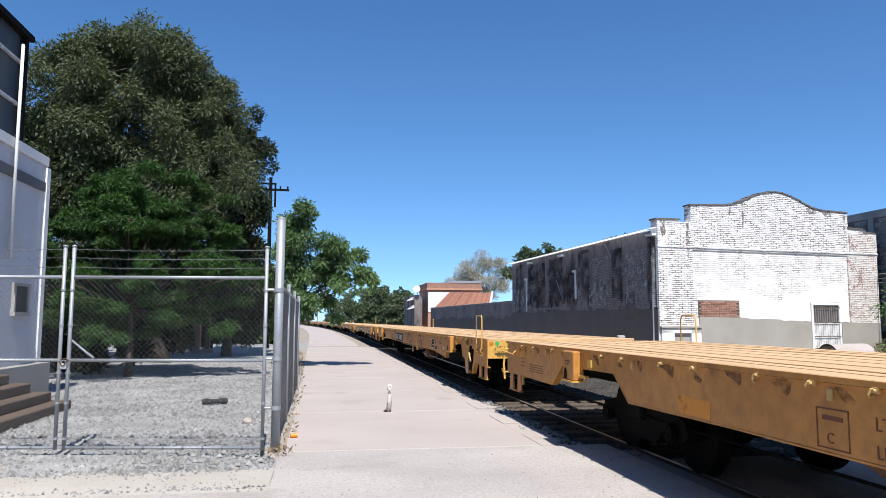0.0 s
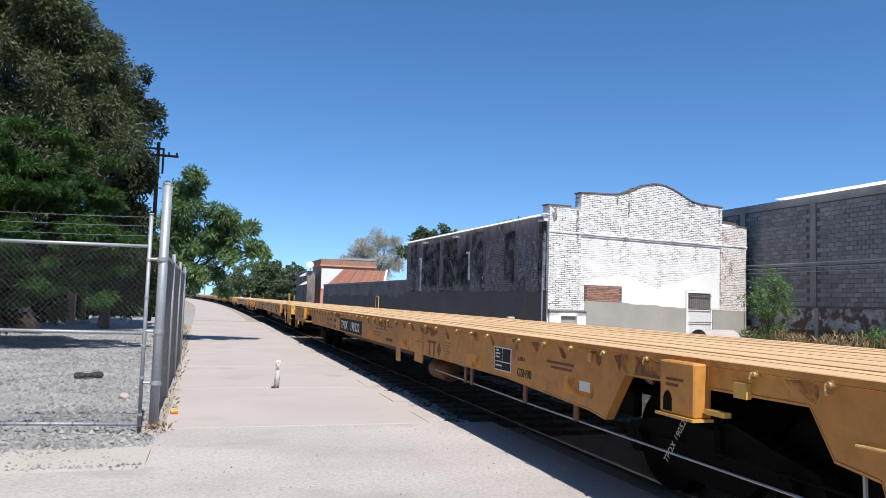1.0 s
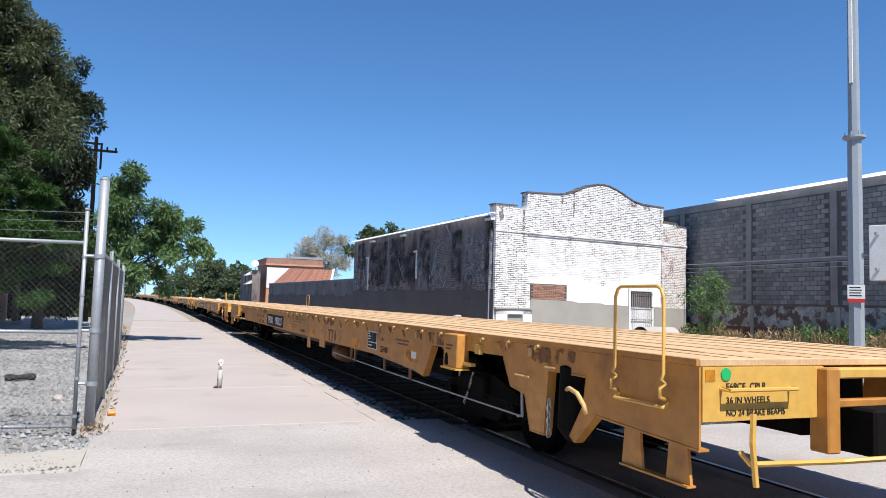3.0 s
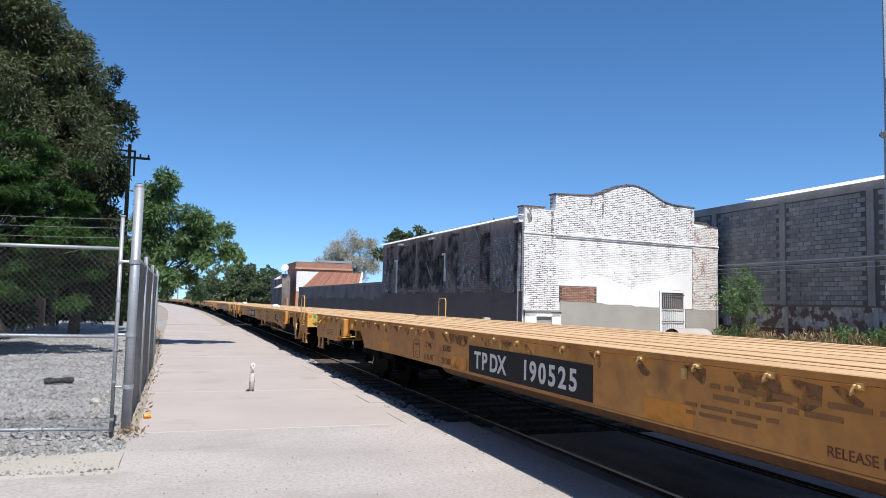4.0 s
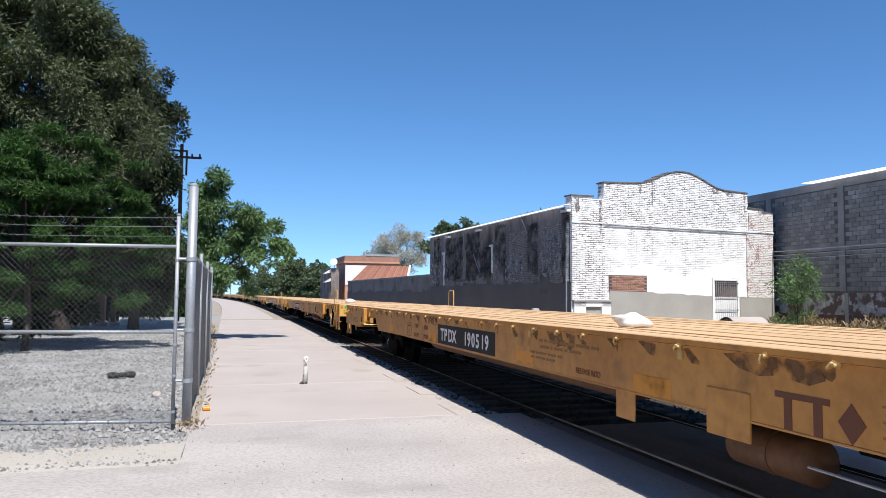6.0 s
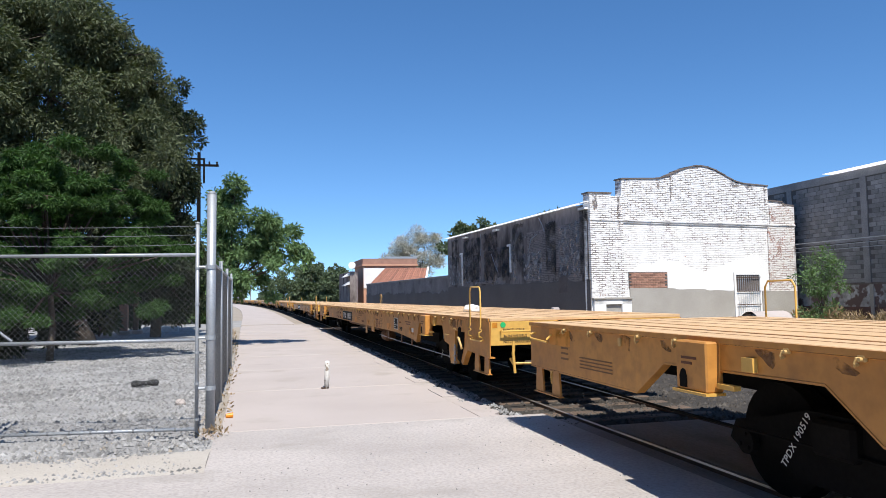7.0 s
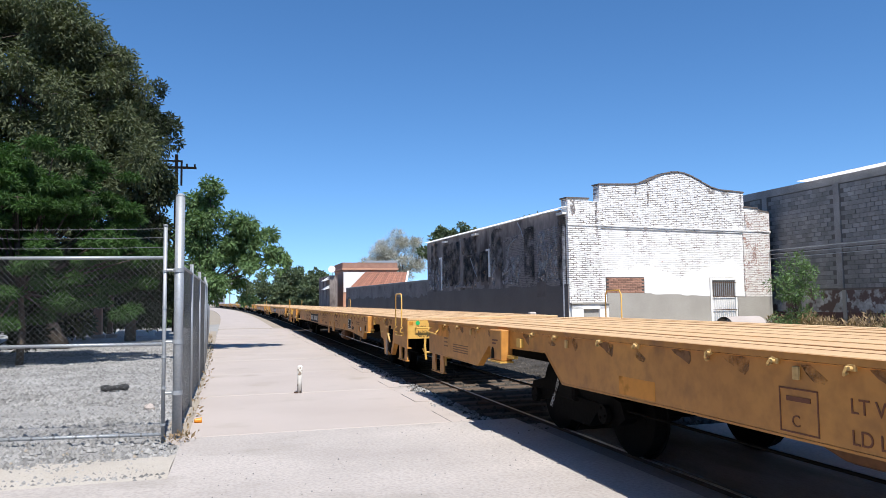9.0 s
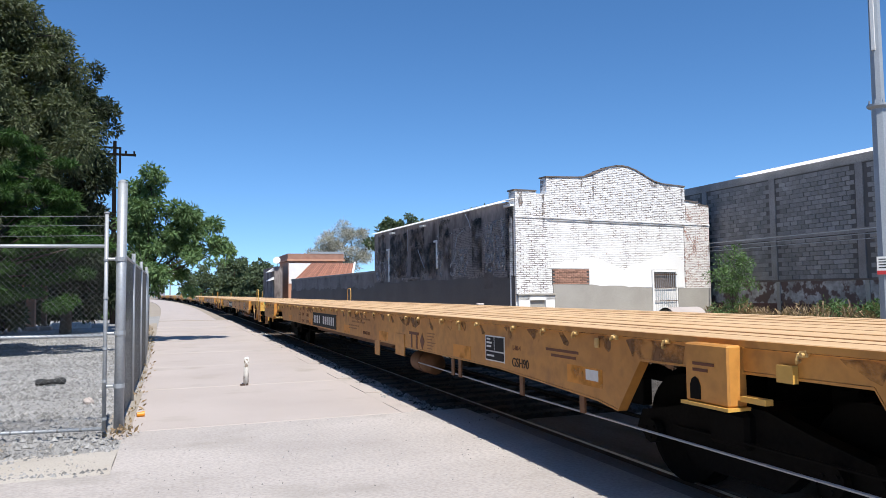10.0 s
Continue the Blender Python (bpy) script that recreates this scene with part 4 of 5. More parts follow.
def gate_leaf(width, m, label, braced):
    """A leaf in a pipe frame, its hanging edge at the origin, drawn along its own x."""
    g = thing("gate_leaf", label, "gate", m, group="leaves of the yard gate")
    for x in (0.0, width):
        part("stile", rod(rod(bmesh.new(), (x, 0, 0.05), (x, 0, 2.62), .024, n=12), (x, 0, 2.62), (x, 0, 2.64), .03, n=12), GALV, g, smooth=True)
    for z in (0.08, 1.17, 2.23):
        part("gate_rail", rod(bmesh.new(), (0.02, 0, z), (width - .02, 0, z), .021, n=12), GALV, g, smooth=True)
    pts, faces = chain_mesh(width - .06, 2.13, .09)
    mesh_from("wire_mesh", pts, faces, WIRE, g).matrix_basis = pose(.03, .02, 0)
    for z in (2.36, 2.48, 2.59):
        bm = bent([(0, 0, z), (width * .3, .01, z - .015), (width * .7, -.005, z - .018), (width, 0, z)], .003, 5)
        for k in range(int(width / .13)):
            x = .08 + k * .13
            rod(bm, (x - .02, -.012, z - .03), (x + .02, .012, z + .01), .002, n=4)
        part("barbed_wire", bm, WIRE, g)
    for z in (.18, .62, 1.0, 1.6, 2.05):
        for x in (0, width):
            part("tie_band", rod(bmesh.new(), (x, 0, z), (x, 0, z + .028), .031, n=12), GALV, g)
    for k in range(1, 10):
        part("wire_tie", rod(bmesh.new(), (width * k / 10 - .012, 0, .08), (width * k / 10 + .012, 0, .08), .026, n=8), WIRE, g)
    if braced:
        part("brace", rod(bmesh.new(), (width - .02, -.02, 1.42), (width - .3, -.02, 1.2), .014, n=8), GALV, g)
    return g


LEAN = 180 - 8.2
right_leaf = gate_leaf(2.48, pose(-.72, 9.6, 0, 0, 0, LEAN), "closed galvanised chain-link gate leaf topped with barbed wire", True)
left_leaf = gate_leaf(2.9, pose(-3.29, 9.98, 0, 0, 0, LEAN), "galvanised chain-link gate leaf meeting its neighbour, chained shut", False)
lock = thing("padlock", "small pale padlock hanging on the gate chain", "padlock", pose(-3.22, 9.93, 1.1))
part("body", boxes((-.035, .035, -.03, .0, -.04, .03), bevel=.01), WHITE_PAINT, lock)
part("shackle", bent([(-.02, -.015, .03), (-.02, -.015, .07), (.02, -.015, .07), (.02, -.015, .03)], .006), GALV, lock)
part("chain", bent([(-.05, -.03, .06), (0, -.05, .0), (.06, -.03, .07), (.02, .03, .09), (-.05, .02, .08)], .009), RUST, lock)

post = thing("gate_post", "thick grey galvanised corner post set in concrete", "post", pose(-.56, 9.58, 0))
part("tube", rod(bmesh.new(), (0, 0, -.05), (.01, 0, 3.0), .056, n=16), GALV, post, smooth=True)
part("cap", rod(bmesh.new(), (.01, 0, 3.0), (.01, 0, 3.03), .06, .03, 16), GALV, post)
for z in (.55, 1.17, 2.05):
    part("hinge_band", rod(rod(bmesh.new(), (0, 0, z), (0, 0, z + .05), .066, n=16), (-.14, 0, z + .025), (-.05, 0, z + .025), .018), GALV, post)
part("footing", rod(bmesh.new(), (0, 0, -.1), (0, 0, .03), .14, .1, 10), CONCRETE, post)


def fence_x(y):
    return -.56 - .004 * (y - 9.6) - max(0, y - 19) * .026


fence = thing("chain_link_fence", "long galvanised chain-link fence with barbed wire beside the path", "fence")
ys = [9.6 + 3.0 * i for i in range(17)]
for i, (a, b) in enumerate(zip(ys, ys[1:])):
    xa, xb = fence_x(a), fence_x(b)
    part("fence_post", rod(bmesh.new(), (xb, b, -.05), (xb, b, 2.3), .03, n=10), GALV, fence, smooth=True)
    part("top_rail", rod(bmesh.new(), (xa, a, 2.15), (xb, b, 2.15), .02, n=8), GALV, fence, smooth=True)
    pts, faces = chain_mesh(3.0, 2.05, .08, .071 if i < 8 else .14, .0012 if i < 8 else .0028)
    o = mesh_from("wire_mesh", pts, faces, WIRE, fence)
    o.matrix_basis = pose(xa, a, 0, 0, 0, 90 + math.degrees(math.atan2(xa - xb, b - a)))
    for z in (2.25, 2.35):
        part("barbed_wire", rod(bmesh.new(), (xa, a, z), (xb, b, z), .003, n=4), WIRE, fence)

# weeds and litter along the foot of the fence
nrw = np.random.default_rng(12)
w = tagged(new("fence_weeds"), "thin dry weeds and soil along the fence foot", "weeds", kind="stuff")
pts, faces = leaves(nrw, [(fence_x(y) + .1, y, .04) for y in np.arange(9.55, 40, .5)], [(.1, .3, .06)] * 61, 260, .028, -.6, 3.0, .1)
mesh_from("blades", pts, faces, LEAF_DRY, w)
pts, faces = leaves(nrw, [(-.48, 9.42, .06), (-.6, 9.3, .05), (-.42, 9.6, .04)], [(.14, .1, .06)] * 3, 60, .02, -.6, 3.0, .1)
mesh_from("tuft", pts, faces, LEAF_DRY, w)
part("soil", strip(bmesh.new(), lambda y: -.75 - max(0, y - 19) * .02, lambda y: -.4 - max(0, y - 19) * .02, [9.72] + span(14, 46, 12), -.1, -.012), DUST, w)

stub = thing("pipe_stub", "short weathered white-painted pipe stub in the path", "post", pose(1.26, 13.7, 0, 0, 1.5, 0))
part("tube", rod(bmesh.new(), (0, 0, -.05), (0, 0, .48), .046, n=14), material("flaking_white_paint", (.6, .58, .54), (.4, .38, .34), .7, grain=14, stain=6, amount=.6, bump=.3, spots=(.16, .12, .09), spot_scale=14, spot_cut=.56, spot_soft=.05), stub, smooth=True)
part("cap", rod(bmesh.new(), (0, 0, .48), (0, 0, .505), .046, .02, 14), WHITE_PAINT, stub)
part("collar", rod(bmesh.new(), (-.05, 0, 0), (-.05, 0, .02), .05, n=10), RUST, stub)

hose = thing("rubber_scrap", "flattened black rubber scrap lying on gravel", "debris", pose(-2.12, 15.5, .0, 0, 0, 12))
part("ring", bent([(.22 * math.cos(a), .13 * math.sin(a), .045 + .02 * math.sin(3 * a)) for a in [k * .483 for k in range(14)]], .045, 8), RUBBER, hose, smooth=True)
rock = thing("stone", "pale lumpy loose stone on the gravel", "stone", pose(-1.18, 12.56, .02))
bm = bmesh.new()
bmesh.ops.create_icosphere(bm, subdivisions=2, radius=.085)
for v in bm.verts:
    v.co *= 1 + .3 * noise.noise(v.co * 14)
    v.co.z *= .75
part("lump", bm, CONCRETE, rock)
cup = thing("orange_cup", "crushed orange plastic cup on the soil", "litter", pose(-.38, 10.85, .0))
part("cup", rod(rod(bmesh.new(), (-.04, 0, .03), (.05, .02, .03), .028, .04, 10), (.05, .02, .03), (.056, .021, .03), .045, .045, 10), ORANGE, cup)

# ---- station building behind the gate ----
house = thing("station_building", "lilac-grey rendered building with dark upper glazing", "building")
part("wall", boxes((-14, -6.25, -6, 17.4, 0, 5.15), bevel=.02), LILAC, house)
part("band", boxes((-14.05, -6.19, -6, 17.46, 4.55, 4.75)), material("dark_band_paint", (.12, .12, .13), None, .7), house)
part("parapet", boxes((-14.05, -6.2, -6, 17.45, 5.15, 5.35)), WHITE_PLASTER, house)
part("upper_storey", boxes((-13.5, -6.35, -6, 16.1, 5.35, 7.6)), DARK_GLASS, house)
part("roof_edge", boxes((-13.8, -6.2, -6.2, 16.25, 7.6, 7.72)), BLACK_STEEL, house)
for y in (8.2, 10.8, 13.4, 15.95):
    part("mullion", boxes((-6.35, -6.25, y, y + .14, 5.35, 7.6)), BLACK_STEEL, house)
for z in (6.1, 7.0):
    part("transom", boxes((-6.35, -6.28, -6, 16.1, z, z + .05)), LILAC, house)
part("downpipe", rod(bmesh.new(), (-6.15, 15.55, 2.9), (-6.15, 15.55, 7.3), .032, n=10), WHITE_PAINT, house, smooth=True)
part("corner_trim", boxes((-6.27, -6.17, 17.3, 17.5, .7, 5.1)), WHITE_PLASTER, house)
w1 = part("window", boxes((-6.26, -6.22, 16.05, 16.68, 1.84, 2.38)), DARK_GLASS, house)
part("window_frame", boxes((-6.25, -6.18, 15.98, 16.05, 1.78, 2.44), (-6.25, -6.18, 16.68, 16.75, 1.78, 2.44), (-6.25, -6.18, 16.05, 16.68, 2.38, 2.44), (-6.25, -6.16, 15.96, 16.77, 1.76, 1.84)), GREY_RENDER, w1)
part("door", boxes((-6.26, -6.21, 9.6, 11.0, .75, 4.2)), DARK_GLASS, house)
steps = thing("steps", "weathered timber and earth steps up to the building", "steps")
for i in range(4):
    part("step", boxes((-6.2, -5.0 - .0 + .28 * (1 - i), 8, 14.6 + .25 * (2 - i), .18 * i - .02, .18 * i + .16), bevel=.02), WOOD_OLD, steps)
part("platform", boxes((-14, -6.0, -6, 17.6, -.1, .74)), GREY_RENDER, steps)

# ---- painted brick warehouse beyond the track ----
FACADE = pose(14.03, 28.76, 0, 0, 0, 8)
ware = thing("brick_warehouse", "old whitewashed brick warehouse with curved gable parapet", "building", FACADE)
curve = [(3.6, 6.84), (4.0, 6.9), (4.43, 7.03), (4.9, 7.24), (5.4, 7.43), (5.9, 7.54), (6.3, 7.57), (6.7, 7.53), (7.2, 7.4), (7.7, 7.2), (8.22, 6.98), (8.8, 6.85)]
top = [(0, 6.05), (1.15, 6.07), (1.16, 5.97), (1.72, 5.98), (1.74, 6.74)] + curve + [(10.4, 6.8), (10.42, 6.08), (11.3, 6.04), (11.4, 5.93), (12.05, 5.86)]
bm = bmesh.new()
prism(bm, [(0, -.1)] + top + [(12.0, -.1)], "y", 0, .45)
part("gable_wall", bm, WHITE_BRICK, ware)
bm = bmesh.new()
prism(bm, [(1.78, 4.93)] + [(p, q - .02) for p, q in top if 1.73 < p < 10.41] + [(10.36, 4.93)], "y", -.012, .0)
part("parapet_face", bm, PARAPET_BRICK, ware)
COPING = material("sooty_brick_coping", (.17, .14, .125), (.08, .062, .055), .9, grain=20, stain=2, amount=.5, bump=.5)
for (a, za), (b, zb) in zip(top, top[1:]):
    if b - a > .1 and not 1.15 < a < 1.7:
        bm = bmesh.new()
        prism(bm, [(a - .05, za), (b + .02, zb), (b + .02, zb + .06), (a - .05, za + .06)], "y", -.05, .5)
        part("coping", bm, COPING, ware)
part("cornice", boxes((-.03, 12.1, -.09, .0, 4.86, 4.93), (-.03, 12.1, -.05, .0, 4.78, 4.86), bevel=.01), WHITE_BRICK, ware)
part("pilaster", boxes((0, 1.72, -.06, 0, 1.5, 4.78), (0, 1.72, -.06, 0, 4.93, 5.97)), PARAPET_BRICK, ware)
part("pilaster", boxes((10.25, 12.02, -.06, 0, 1.66, 4.78), (10.42, 12.05, -.06, 0, 4.93, 5.85)), WORN_BRICK, ware)
# soot washed down from the coping and the gutter corners
rs = random.Random(14)
for x, w, ln in ((3.75, .1, .5), (4.45, .1, 1.2), (8.3, .5, .3), (9.2, .6, .25), (10.2, .12, 1.0), (1.5, .12, 1.6), (.25, .25, .7), (11.2, .4, .3)):
    zt = float(np.interp(x, [a for a, _ in top], [b for _, b in top])) - .02
    bm = bmesh.new()
    ring = [(x + w * .5 + rs.uniform(-.03, .03), zt - ln * q / 6 * (1 - .1 * (q == 6))) for q in range(7)] + [(x - w * .5 * (1 - q / 14) + rs.uniform(-.03, .03), zt - ln * q / 6) for q in range(6, -1, -1)]
    f = -.0125 if 1.78 < x < 10.36 else -.0625
    prism(bm, ring, "y", f - .004, f)
    part("soot_streak", bm, SOOT, ware)
# smooth plaster with a ragged upper edge
rr = random.Random(4)
edge = [(1.75 + k * .5, 3.0 + .35 * math.sin(k * .55) + rr.uniform(-.16, .16) - (0.3 if k < 4 else 0)) for k in range(17)]
bm = bmesh.new()
prism(bm, [(1.75, 2.62)] + edge + [(10.2, 3.0), (10.2, 1.7), (9.72, 1.7), (9.72, 2.6), (7.98, 2.6), (7.98, 1.72), (4.1, 1.8), (4.1, 2.62)], "y", -.022, .0)
part("plaster", bm, WHITE_PLASTER, ware)
edge = [(4.1 + k * .3, 1.86 - k * .012 + rr.uniform(-.04, .04)) for k in range(13)]
bm = bmesh.new()
prism(bm, [(2.0, -.1), (2.0, 1.9), (4.08, 1.88)] + edge + [(7.98, 1.72), (7.98, -.1)], "y", -.05, .0)
part("cement_dado", bm, GREY_RENDER, ware)
part("cement_dado", boxes((9.72, 12.0, -.075, -.0, -.1, 1.66)), GREY_RENDER, ware)
# bricked-up opening, course by course
patch = part("bricked_opening", boxes((1.96, 4.08, -.02, 0, 1.88, 2.6)), MORTAR, ware)
unit = part("brick", boxes((0, .25, -.03, .0, 0, .068), bevel=.006), BRICK_BARE, patch)
unit.matrix_basis = pose(1.98, -.018, 1.9)
for j in range(9):
    for i in range(8):
        x = 1.98 + i * .262 + (j % 2) * .12
        if (i or j) and x + .25 < 4.09:
            again(unit, pose(x, -.018 + rr.uniform(-.004, .006), 1.9 + j * .076), patch)
# boxed plinth at the corner with its dark opening
plinth = part("corner_plinth", boxes((.05, .66, -.14, -.0, -.1, 1.42), (1.5, 2.0, -.14, -.0, -.1, 1.42), (.05, 2.0, -.14, -.0, 1.2, 1.42), bevel=.01), WHITE_PLASTER, ware)
part("ledge", boxes((0, 2.06, -.2, 0, 1.42, 1.5), bevel=.01), GREY_RENDER, plinth)
part("recess", boxes((.66, 1.5, -.03, -.004, -.1, 1.2)), GREY_RENDER, plinth)
# barred opening: dark behind the upper bars, whitewashed board below
door = part("barred_door", boxes((8.0, 8.12, -.07, .0, -.05, 2.58), (9.58, 9.7, -.07, .0, -.05, 2.58), (8.12, 9.58, -.07, .0, 2.46, 2.58), bevel=.01), WHITE_PLASTER, ware)
part("dark_pane", boxes((8.14, 9.56, -.02, -.006, 1.7, 2.45)), COPING, door)
part("board", boxes((8.14, 9.56, -.03, -.006, -.05, 1.7)), WHITE_PLASTER, door)
for k in range(11):
    x = 8.2 + k * .13
    part("bar", rod(bmesh.new(), (x, -.1, .0), (x, -.1, 2.44), .011, n=6), GREY_POLE, door)
for z in (.5, 1.05, 1.68, 2.35):
    part("cross_bar", rod(bmesh.new(), (8.1, -.1, z), (9.6, -.1, z), .018, n=6), RUST, door)

# long side wall of the warehouse
side = thing("warehouse_side", "long stained grey side wall with blind windows and metal roof", "wall", pose(14.03, 28.76, 0, 0, 0, 93))
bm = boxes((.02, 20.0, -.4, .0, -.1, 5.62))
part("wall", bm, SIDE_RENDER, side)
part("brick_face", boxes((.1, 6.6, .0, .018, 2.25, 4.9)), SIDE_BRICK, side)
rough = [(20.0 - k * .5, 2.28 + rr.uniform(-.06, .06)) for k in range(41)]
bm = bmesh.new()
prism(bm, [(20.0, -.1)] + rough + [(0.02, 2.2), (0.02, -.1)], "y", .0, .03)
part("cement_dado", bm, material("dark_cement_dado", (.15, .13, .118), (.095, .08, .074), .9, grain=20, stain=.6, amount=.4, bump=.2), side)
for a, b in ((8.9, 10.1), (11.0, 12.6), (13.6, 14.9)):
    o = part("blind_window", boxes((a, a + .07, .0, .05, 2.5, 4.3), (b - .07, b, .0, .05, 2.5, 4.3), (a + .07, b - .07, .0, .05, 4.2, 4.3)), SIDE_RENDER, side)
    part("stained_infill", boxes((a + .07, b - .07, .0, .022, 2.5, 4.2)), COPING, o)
for s, z0, z1 in ((8.7, 2.9, 4.35), (16.8, 2.3, 4.35)):
    part("worn_white_trim", boxes((s, s + .2, .0, .06, z0, z1), (s, s + .55, .0, .06, z1, z1 + .12), bevel=.02), WHITE_PLASTER, side)
STAIN = ragged(material("black_water_stain", (.06, .045, .038), (.032, .024, .02), .95, grain=12, amount=.5, bump=0, stretch=(1, 1, .3)), 1.7, .38, .68, .62)
BLOOM = ragged(material("pale_lime_bloom", (.42, .40, .39), (.3, .28, .27), .95, grain=16, amount=.5, bump=0), 2.6, .46, .66)
for a, b, z0, z1 in ((3.2, 4.3, 2.25, 5.2), (.05, .8, 2.2, 5.5), (6.9, 8.4, 3.2, 5.5), (10.6, 13.0, 4.2, 5.4), (13.4, 16.6, 2.5, 5.3), (17.5, 19.0, 3.4, 5.5), (8.9, 12.8, 2.5, 4.4)):
    bm = bmesh.new()
    n = 9
    prism(bm, [(a + (b - a) * q / n, z1 + rr.uniform(-.12, .0)) for q in range(n + 1)] + [(b - (b - a) * q / n, z0 + rr.uniform(-.05, .45)) for q in range(n + 1)], "y", .05, .054)
    part("water_stain", bm, STAIN, side)
for a, b, z0, z1 in ((.9, 2.9, 2.4, 4.9), (4.8, 7.0, 2.4, 3.8), (8.0, 8.9, 2.4, 4.6), (15.4, 19.6, 2.4, 4.4), (5.0, 9.0, 4.6, 4.8), (10.5, 14.4, 2.36, 2.6)):
    bm = bmesh.new()
    prism(bm, [(a + (b - a) * q / 8, z1 + rr.uniform(-.12, .1)) for q in range(9)] + [(b - (b - a) * q / 8, z0 + rr.uniform(-.05, .1)) for q in range(9)], "y", .044, .047)
    part("lime_bloom", bm, BLOOM, side)
part("small_door", boxes((2.1, 3.0, .018, .04, 1.75, 2.95)), COPING, side)
part("sill", boxes((11.5, 14.0, .0, .07, 2.38, 2.5)), SIDE_BRICK, side)
part("patch_board", boxes((1.9, 2.35, .018, .035, 3.4, 4.2)), SIDE_RENDER, side)
for k, p in enumerate((((13.3, 5.4), (13.25, 4.9), (13.35, 4.1)), ((5.0, 5.5), (4.6, 5.1), (4.4, 4.75)), ((5.3, 4.7), (6.0, 4.5), (6.3, 3.9)), ((11.6, 4.1), (11.1, 3.5), (10.6, 3.0)))):
    part("loose_cable", bent([(a, .06, b) for a, b in p], .022), GREY_POLE, side)
roof = part("roof", boxes((1.7, 20.2, -11.6, -.1, 5.66, 5.7)), GALV, side)
roof.matrix_basis = pose(0, 0, 0, 0, 0, 0)
# edge made translucent so the eave shows as a bright line
part("roof_edge", boxes((-.02, 20.3, -.1, .16, 5.685, 5.7)), translucent(material("white_sheet_edge", (.75, .77, .8), (.6, .6, .62), .4), (.97, .97, .97), .85), roof)
for s in (.35, 10.7, 16.0):
    part("rafter_end", boxes((s - .3, s + .3, .0, .2, 5.36, 5.46)), WHITE_PAINT, side)
part("back_wall", boxes((19.7, 20.0, -11.5, -.4, -.1, 5.6)), SIDE_RENDER, side)
part("far_side", boxes((2.2, 20.0, -11.9, -11.5, -.1, 5.6)), SIDE_RENDER, side)

yardwall = tagged(new("wall_north"), "long low grey rendered yard wall", "wall", kind="structure")
part("wall", boxes((20.02, 48.5, -.3, -.02, -.1, 2.95)), material("weathered_yard_render", (.27, .245, .235), (.15, .13, .125), .9, grain=9, stain=.7, amount=.6, bump=.3, spots=(.09, .075, .07), spot_scale=.8, spot_cut=.56, spot_soft=.15), yardwall)
part("wall_cap", boxes((20.02, 48.5, -.34, .02, 2.95, 3.12), bevel=.02), PILLAR, yardwall)
bm = bmesh.new()
prism(bm, [(20.03, -.1)] + [(20.03 + k * .475, 1.95 + .1 * math.sin(k * .7) + rr.uniform(-.12, .12)) for k in range(61)] + [(48.5, -.1)], "y", -.02, .0)
part("damp_dado", bm, bpy.data.materials["dark_cement_dado"], yardwall)
yardwall.matrix_basis = pose(14.03, 28.76, 0, 0, 0, 93)

# ---- block wall ----
blockwall = tagged(new("wall_east"), "tall grey concrete-block wall with cast pillars", "wall", kind="structure")
WX = 26.5
part("core", boxes((WX, WX + .3, -12, 46, -.1, 7.0)), MORTAR, blockwall)
part("ring_beam", boxes((WX - .05, WX + .3, -12, 46, 6.75, 7.12)), PILLAR, blockwall)
part("damp_course", boxes((WX - .06, WX + .3, -12, 46, 1.9, 1.98)), COPING, blockwall)
part("ring_beam", boxes((WX - .045, WX + .3, -12, 46, 3.86, 4.06)), PILLAR, blockwall)
for y in [31 - 4.4 + 4.65 * k for k in range(-8, 4)]:
    part("pillar", boxes((WX - .05, WX + .3, y - .17, y + .17, 1.98, 6.75)), PILLAR, blockwall)
    part("pillar", boxes((WX - .07, WX + .3, y - .3, y - .1, -.1, 1.9)), GREY_RENDER, blockwall)
part("peeling_base", boxes((WX - .03, WX, -12, 46, .9, 1.9)), material("peeling_whitewash", (.5, .49, .48), (.2, .19, .18), .9, grain=6, stain=1.6, amount=.7, spots=(.12, .08, .07), spot_scale=2.2, spot_cut=.5, spot_soft=.06), blockwall)
part("red_base", boxes((WX - .035, WX, -12, 46, -.1, .9)), material("dark_red_stained_base", (.16, .075, .06), (.07, .045, .04), .9, grain=8, stain=1.5, amount=.6, spots=(.25, .24, .23), spot_scale=1.8, spot_cut=.62), blockwall)
# translucency added here too, to brighten the roof line
part("sheet_roof_edge", boxes((WX - .28, WX + 6, -12, 28.7, 7.2, 7.215)), translucent(material("white_roof_sheet", (.78, .8, .82), (.6, .62, .65), .4), (.97, .97, .97), .85), blockwall)

# ---- steel mast with its cabinet and sign ----
mast = thing("steel_mast", "tall grey faceted steel mast with bolted flange", "mast", pose(20.6, 16.3, 0, 0, 0, 20))
part("lower_shaft", rod(bmesh.new(), (0, 0, -.1), (0, 0, 7.2), .23, .215, 8), GREY_POLE, mast)
part("flange", rod(rod(bmesh.new(), (0, 0, 7.15), (0, 0, 7.23), .2, .33, 16), (0, 0, 7.23), (0, 0, 7.3), .33, n=16), GREY_POLE, mast)
part("upper_shaft", rod(bmesh.new(), (0, 0, 7.3), (0, 0, 16), .185, .15, 8), GREY_POLE, mast)
for k in range(8):
    a = k * math.pi / 4
    part("bolt", rod(bmesh.new(), (.27 * math.cos(a), .27 * math.sin(a), 7.3), (.27 * math.cos(a), .27 * math.sin(a), 7.42), .025, n=6), GALV, mast)
